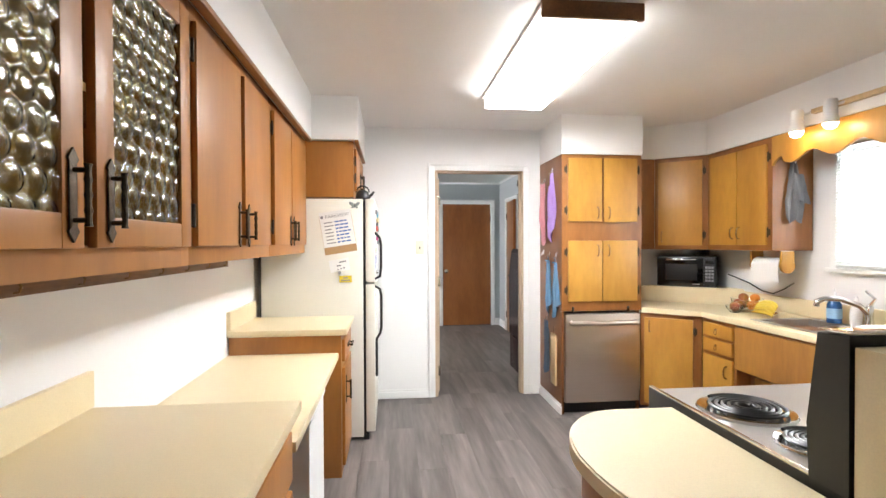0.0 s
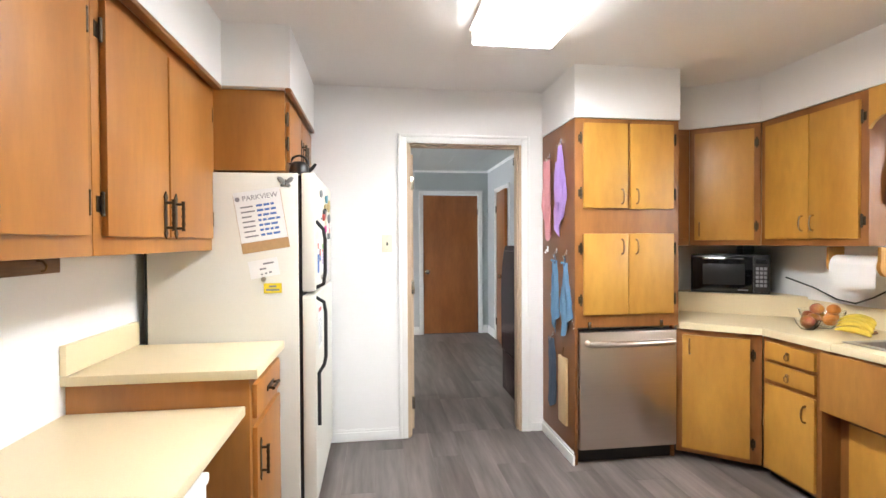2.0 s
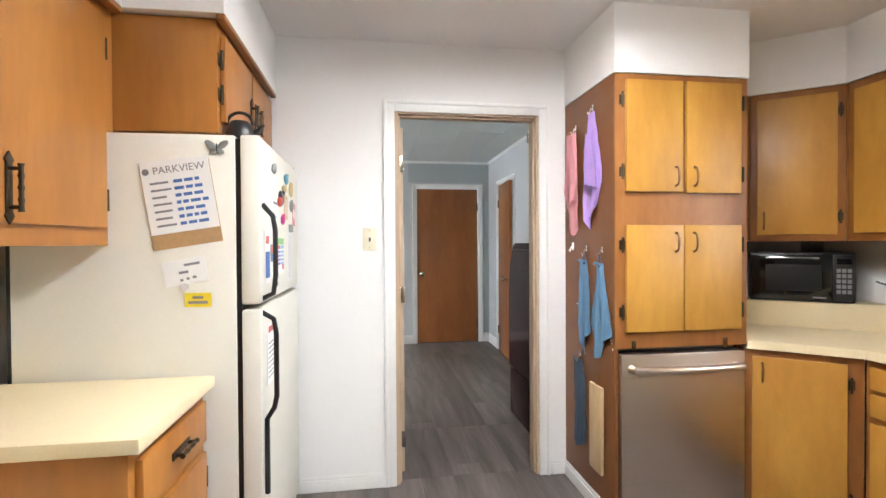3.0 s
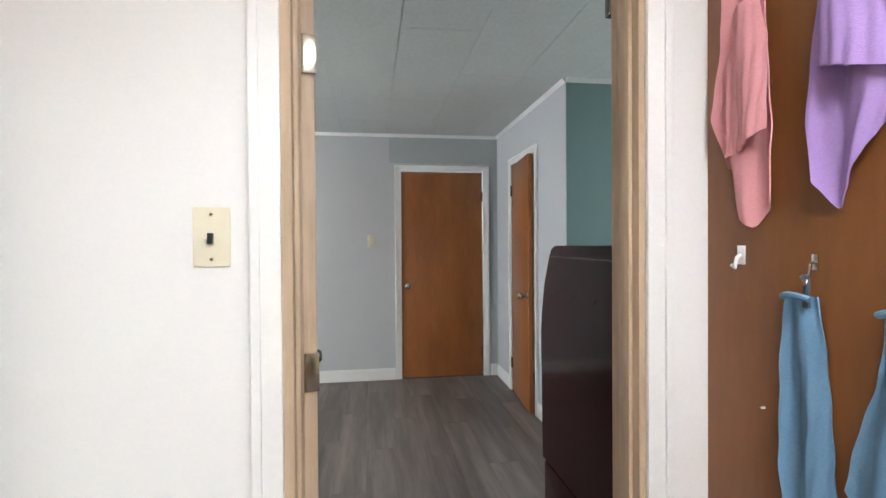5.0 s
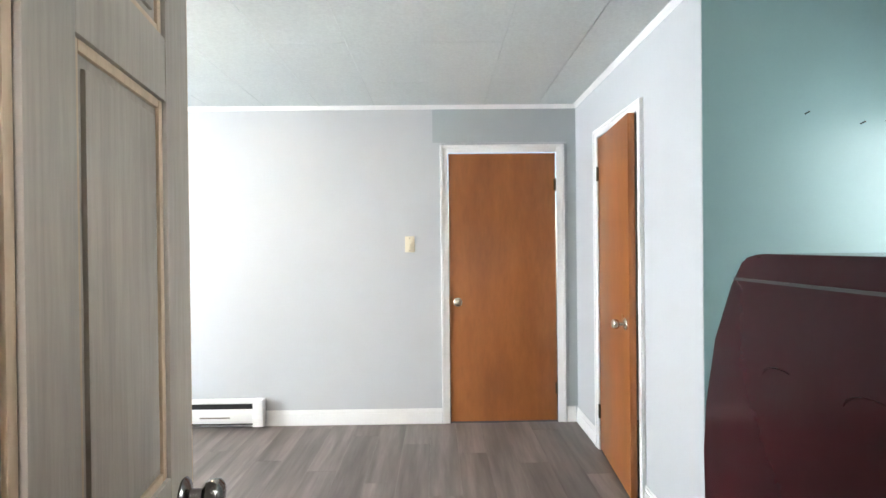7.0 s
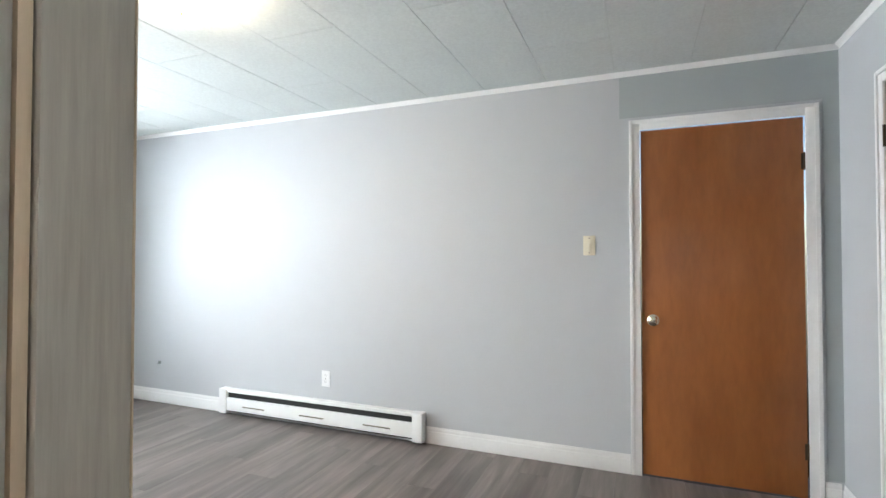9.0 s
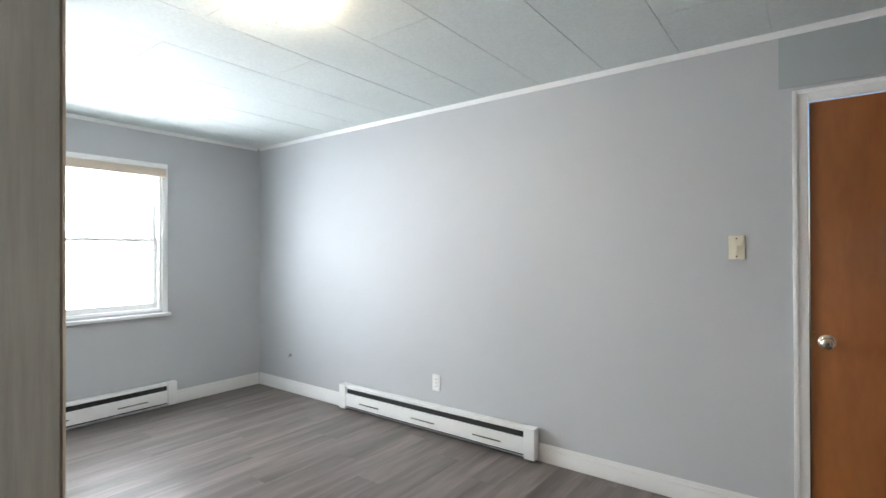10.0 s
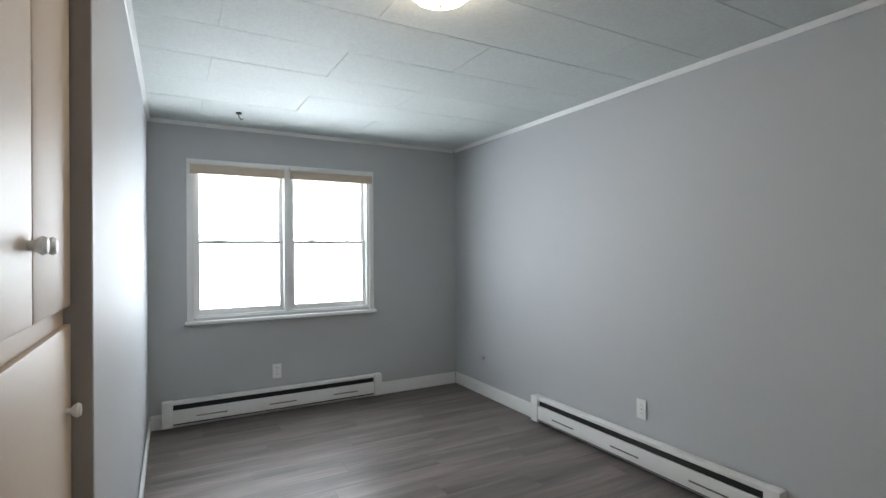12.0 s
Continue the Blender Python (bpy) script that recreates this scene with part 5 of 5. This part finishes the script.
for nm, lab, y, z, mt, sh in (("bird_magnet", "dark bird-shaped fridge magnet", 4.13, 1.50, M_BLACK, (0.045, 0.03)), ("bird_magnet", "sandy bird-shaped fridge magnet", 4.20, 1.545, M_SANDMAG, (0.03, 0.018)), ("ceramic_magnet", "teal ceramic fridge magnet", 4.255, 1.595, M_TEALMAG, (0.028, 0.022)), ("ceramic_magnet", "sandy ceramic lighthouse magnet", 4.375, 1.56, M_SANDMAG, (0.022, 0.035)), ("flower_magnet", "magenta plastic fridge magnet", 4.165, 1.415, M_MAGENTA, (0.02, 0.022)), ("ceramic_magnet", "grey ceramic fridge magnet", 4.39, 1.49, M_GREYMAG, (0.015, 0.028)), ("clip_magnet", "small steel ball magnet", 3.99, 1.16, M_CHROME, (0.014, 0.014)), ("ceramic_magnet", "red ceramic fridge magnet", 4.10, 1.485, M_RED, (0.025, 0.022)), ("ceramic_magnet", "dark ceramic fridge magnet", 3.98, 1.60, M_GREYMAG, (0.016, 0.02))):
    o = thing(nm, lab, "magnet", (-0.65, y, z), "magnets on the freezer door")
    bm = ball((-0.648, y, z), 1, (0.010, sh[0], sh[1]), 7)
    for v in bm.verts:
        v.co += Vector((0, 0.10 * sh[0] * math.sin(v.co.z * 160), 0.12 * sh[1] * math.sin(v.co.y * 190)))
    part("figure", bm, mt, o)
    part("head", ball((-0.645, y + sh[0] * 0.55, z + sh[1] * 0.75), min(sh) * 0.45, (0.6, 1, 1), 6), mt, o)


def flat_note(name, label, y0, y1, z0, z1, material, marks=(), tilt=0):
    o = thing(name, label, "paper", (0, 0, 0), "papers on the freezer door")
    w, h = y1 - y0, z1 - z0
    part("sheet", box(-w / 2, w / 2, -0.0014, 0, -h / 2, h / 2), material, o)
    for a, b, c, d, mt in marks:
        part("printed_block", box(-w / 2 + a * w, -w / 2 + b * w, -0.002, -0.0015, -h / 2 + c * h, -h / 2 + d * h), mt, o)
    o.matrix_basis = pose(-0.6545, (y0 + y1) / 2, (z0 + z1) / 2, 0, tilt, 90)
    return o


flat_note("chart_sheet", "white chart with green, purple and blue bands", 4.04, 4.205, 1.19, 1.335, M_PAPER,
          [(0, 1, 0.82, 1, M_GREEN), (0.04, 0.48, 0.7, 0.8, M_RED), (0.52, 0.97, 0.7, 0.8, M_BLUEPRINT), (0.74, 0.97, 0.1, 0.25, M_RED)] + [(0.04, 0.48, 0.25 + k * 0.11, 0.32 + k * 0.11, M_LILACPRINT) for k in range(4)] + [(0.52, 0.97, 0.25 + k * 0.11, 0.32 + k * 0.11, M_BLUEPRINT) for k in range(4)])
flat_note("list_sheet", "narrow white printed list under a clip", 4.30, 4.41, 1.145, 1.375, M_PAPER, [(0.12, 0.88, 0.06 + k * 0.045, 0.07 + k * 0.045, M_PALEINK) for k in range(19)])
flat_note("picture_card", "small tan framed card", 4.23, 4.315, 1.42, 1.525, M_BOARD, [(0.18, 0.82, 0.18, 0.82, M_CUPBOARD)])
flat_note("picture_card", "small pink framed card", 4.455, 4.53, 1.40, 1.51, M_PINK, [(0.25, 0.75, 0.3, 0.7, M_PAPER)], 6)
flat_note("house_card", "white house-shaped card with a grey roof", 3.99, 4.075, 1.40, 1.47, M_PAPER, [(-0.05, 1.05, 0.95, 1.1, M_GREYINK), (0.2, 0.8, 0.2, 0.3, M_BLUEPRINT)])
flat_note("photo_card", "small dark photo card", 3.93, 3.995, 1.245, 1.31, M_GREYINK, [(0.1, 0.9, 0.5, 0.9, M_RED), (0.1, 0.9, 0.1, 0.4, M_INK)])
flat_note("list_sheet", "white sheet with a red heading on the lower door", 3.86, 4.02, 0.80, 1.02, M_PAPER, [(0.1, 0.8, 0.85, 0.95, M_RED)] + [(0.1, 0.9, 0.1 + k * 0.08, 0.12 + k * 0.08, M_GREYINK) for k in range(8)])
flat_note("list_sheet", "blue and white card behind the handle", 3.83, 3.92, 1.17, 1.36, M_PAPER, [(0.1, 0.9, 0.1, 0.6, M_INK), (0.2, 0.8, 0.75, 0.9, M_RED)])
ck = thing("clip_magnet", "grey clip that holds the list", "magnet", (-0.65, 4.355, 1.38))
part("clip", box(-0.653, -0.638, 4.335, 4.38, 1.365, 1.40, 0.003), M_GREYMAG, ck)


# ---- switches and sockets ----
def wall_plate(name, label, m, kind):
    o = thing(name, label, "switch" if kind != "socket" else "socket")
    part("plate", box(-0.036, 0.036, -0.006, 0, -0.06, 0.06, 0.003), M_WHITE if kind == "socket" else M_IVORY, o)
    if kind == "switch":
        part("toggle", box(-0.005, 0.005, -0.018, -0.0055, -0.014, 0.008, 0.002), M_BLACK, o, "dark toggle")
    elif kind == "light_switch":
        part("toggle", box(-0.005, 0.005, -0.018, -0.0055, -0.014, 0.008, 0.002), M_IVORY, o)
    else:
        for z in (-0.025, 0.025):
            part("outlet", rod((0, -0.0055, z), (0, -0.008, z), 0.016, 14), M_WHITE, o)
            part("slot", boxes([(-0.007, -0.005, -0.0085, -0.0078, z - 0.004, z + 0.006), (0.005, 0.007, -0.0085, -0.0078, z - 0.004, z + 0.006)]), M_SLOT, o)
    for z in (-0.045, 0.045) if kind != "socket" else (0,):
        part("screw", rod((0, -0.0055, z), (0, -0.0075, z), 0.0035, 8), M_NICKEL, o)
    o.matrix_basis = m
    return o


wall_plate("light_switch", "ivory toggle switch on the kitchen wall", pose(-0.288, 4.669, 1.335), "switch")
wall_plate("light_switch", "ivory toggle switch on the grey wall", pose(0.022, FW - 0.001, 1.343), "light_switch")
wall_plate("wall_socket", "white double socket over the heater", pose(-1.888, FW - 0.001, 0.362), "socket")
wall_plate("wall_socket", "white double socket under the window", pose(WW + 0.001, 6.62, 0.34, 0, 0, 90), "socket")
wp = thing("cable_stub", "short cable stub in the grey wall", "cable", (-3.64, FW, 0.345))
part("stub", rod((-3.64, FW + 0.01, 0.345), (-3.64, FW - 0.02, 0.34), 0.008, 8, bm=box(-3.66, -3.625, FW - 0.003, FW - 0.001, 0.335, 0.36)), M_GREYMAG, wp)


# ---- heaters ----
def baseboard_heater(m, w, slots):
    """Electric baseboard heater, local x 0..w, back at y = 0, front towards -y."""
    h = thing("baseboard_heater", "white electric baseboard heater along the wall", "heater", (0, 0, 0), "baseboard heaters")
    for a, b in ((0, 0.075), (w - 0.075, w)):
        part("end_cap", box(a, b, -0.072, -0.002, 0.02, 0.216, 0.006), M_WHITE, h)
    part("top_cover", box(0.075, w - 0.075, -0.062, -0.002, 0.188, 0.212, 0.004), M_WHITE, h)
    part("air_slot", box(0.075, w - 0.075, -0.045, -0.004, 0.03, 0.187), M_SLOT, h, "dark air slot")
    part("front_cover", box(0.075, w - 0.075, -0.066, -0.050, 0.045, 0.148, 0.004), M_WHITE, h)
    for k in range(slots):
        x = 0.075 + (w - 0.15) * (k + 0.5) / slots
        part("louvre", box(x - 0.11, x + 0.11, -0.071, -0.0665, 0.085, 0.094, 0.002), M_NICKEL, h)
    h.matrix_basis = m
    return h


baseboard_heater(pose(-2.86, FW - 0.015, 0), 1.80, 3)
baseboard_heater(pose(WW + 0.016, 5.77, 0, 0, 0, 90), 1.77, 3)

# ---- laundry corner ----
dr = thing("dryer", "glossy maroon front-loading dryer on its pedestal", "dryer", (1.15, 5.35, 0))
prof = [(4.99, 0.36), (4.99, 1.295), (5.01, 1.307), (5.56, 1.307), (5.60, 1.298), (5.635, 1.25), (5.69, 1.14), (5.725, 1.0), (5.735, 0.9), (5.72, 0.36)]
bm = prism(prof, 0, 0.68)
bmesh.ops.bevel(bm, geom=[e for e in bm.edges], offset=0.006, segments=2, affect="EDGES")
bmesh.ops.transform(bm, verts=bm.verts, matrix=Matrix(((0, 0, 1, 0.82), (1, 0, 0, 0), (0, 1, 0, 0), (0, 0, 0, 1))))
part("body", bm, M_MAROON, dr)
part("top_seam", box(0.8185, 0.8202, 4.992, 5.62, 1.258, 1.263), M_BLACK, dr, "dark seam under the top panel")
part("back_panel", box(0.84, 1.48, 4.972, 4.9895, 0.42, 1.25, 0.004), M_BLACK, dr, "dark back panel")
for z in (0.96, 1.1):
    part("screw", rod((0.86, 4.972, z), (0.86, 4.966, z), 0.006, 8), M_NICKEL, dr)
pd = part("pedestal", box(0.825, 1.495, 5.0, 5.71, 0.0, 0.352, 0.01), M_MAROON, dr, "maroon pedestal drawer")
part("drawer_handle", box(0.95, 1.37, 5.711, 5.73, 0.27, 0.30, 0.004), M_CHROME, pd)
part("drum_door", rod((1.16, 5.715, 0.82), (1.16, 5.755, 0.82), 0.24, 32, 0.22), M_MAROON, dr, "round maroon glass door")
for y, w in ((5.50, 0.045), (5.33, 0.05), (5.15, 0.052)):
    pts = [(0.82, y + w * math.cos(math.pi * (0.05 + 0.075 * i)), 1.10 + w * 0.5 * math.sin(math.pi * (0.05 + 0.075 * i))) for i in range(9)]
    part("stamped_rib", tube(pts, 0.0016, 6), M_MAROON, dr)
dr.matrix_basis = Matrix.Translation((1.108, 5.35, 0))
hc = thing("wall_cupboard", "dark wood cupboard hung over the laundry", "cupboard", (1.4, 4.9, 1.37))
part("carcass", box(0.88, 1.9, 4.792, 5.03, 1.378, 2.25, 0.003), M_DARKWOOD_AND_SHADE, hc)
for a, b in ((0.885, 1.38), (1.39, 1.89)):
    part("door", box(a, b, 5.031, 5.05, 1.385, 2.24, 0.003), M_DARKWOOD_AND_SHADE, hc)
for i, (x, z) in enumerate(((1.68, 1.83), (1.90, 1.79), (2.0, 1.80), (2.10, 1.80))):
    nl = thing("wall_nail", "small nail stuck in the teal wall", "nail", (x, 6.63, z), "nails in the teal wall")
    part("nail", rod((x, 6.634, z), (x, 6.612, z + 0.004), 0.0035, 6), M_DARKSTEEL, nl)

# ---- built-in cupboards beside the alcove ----
CY = 5.628
bi = thing("built_in_cupboard", "cream painted built-in cupboard with round knobs", "cupboard", (-0.75, 5.4, 0))
part("carcass", box(WE + 0.008, -0.345, 4.80, CY, 0.0, RZ - 0.002), M_CUPBOARD, bi)
for x0, x1, z0, z1, kx, kz in ((-1.19, -0.853, 1.24, 2.30, -0.885, 1.37), (-0.847, -0.36, 1.24, 2.30, -0.815, 1.37), (-1.19, -0.36, 0.12, 1.20, -1.13, 1.02)):
    lf = part("door", box(x0, x1, CY + 0.001, CY + 0.014, z0, z1, 0.004), M_CUPBOARD, bi)
    kb = lathe([(0, 0), (0.008, 0), (0.007, 0.008), (0.013, 0.014), (0.016, 0.020), (0.012, 0.026), (0, 0.028)], n=16)
    bmesh.ops.transform(kb, verts=kb.verts, matrix=Matrix.Translation((kx, CY + 0.014, kz)) @ Matrix.Rotation(radians(-90), 4, "X"))
    part("knob", kb, M_WHITE, lf, "round white ceramic knob")
ch = thing("ceiling_hook", "small black hook in the ceiling", "hook", (-3.70, 6.28, RZ))
part("hook", tube([(-3.7, 6.28, RZ), (-3.7, 6.28, RZ - 0.03), (-3.7, 6.295, RZ - 0.05), (-3.7, 6.31, RZ - 0.04)], 0.004, 6, rod((-3.7, 6.28, RZ), (-3.7, 6.28, RZ - 0.012), 0.02, 12)), M_BLACK, ch)
cs = thing("door_chime", "small metal spring catch over the doorway", "catch", (0.62, 4.82, 1.9))
part("body", box(0.635, 0.66, 4.80, 4.83, 1.90, 1.955, 0.004), M_DARKSTEEL, cs)

# ---- floor planks, last ----
PWID, PLEN = 0.182, 1.22
fl = new("floor")
tagged(fl, "grey wood-look plank floor", "floor", "", "structure")
plank_mesh = {}
rnd = random.Random(11)


def plank(x0, x1, y0, y1):
    key = (round(x1 - x0, 3), round(y1 - y0, 3))
    if key not in plank_mesh:
        w, l = key
        plank_mesh[key] = mesh_of("plank", box(-w / 2 + 0.0003, w / 2 - 0.0003, -l / 2 + 0.0003, l / 2 - 0.0003, -0.011, 0, 0.0006), M_FLOOR, 0)
    o = new("plank", plank_mesh[key])
    o.parent = fl
    o.matrix_basis = Matrix.Translation(((x0 + x1) / 2, (y0 + y1) / 2, 0))


for rx0, rx1, ry0, ry1 in ((-1.468, 2.408, -1.6, 4.732), (-0.34, 2.32, 4.732, 5.45), (-4.155, 2.32, 5.45, 8.388)):
    i0 = math.floor((rx0 + 4.2) / PWID)
    for i in range(i0, i0 + 40):
        xa, xb = max(-4.2 + i * PWID, rx0), min(-4.2 + (i + 1) * PWID, rx1)
        if xb - xa < 0.004:
            continue
        off = (i * 0.437) % 1.0 * PLEN
        for j in range(-2, 9):
            ya, yb = max(-0.6 + off + j * PLEN, ry0), min(-0.6 + off + (j + 1) * PLEN, ry1)
            if yb - ya > 0.01:
                plank(xa, xb, ya, yb)
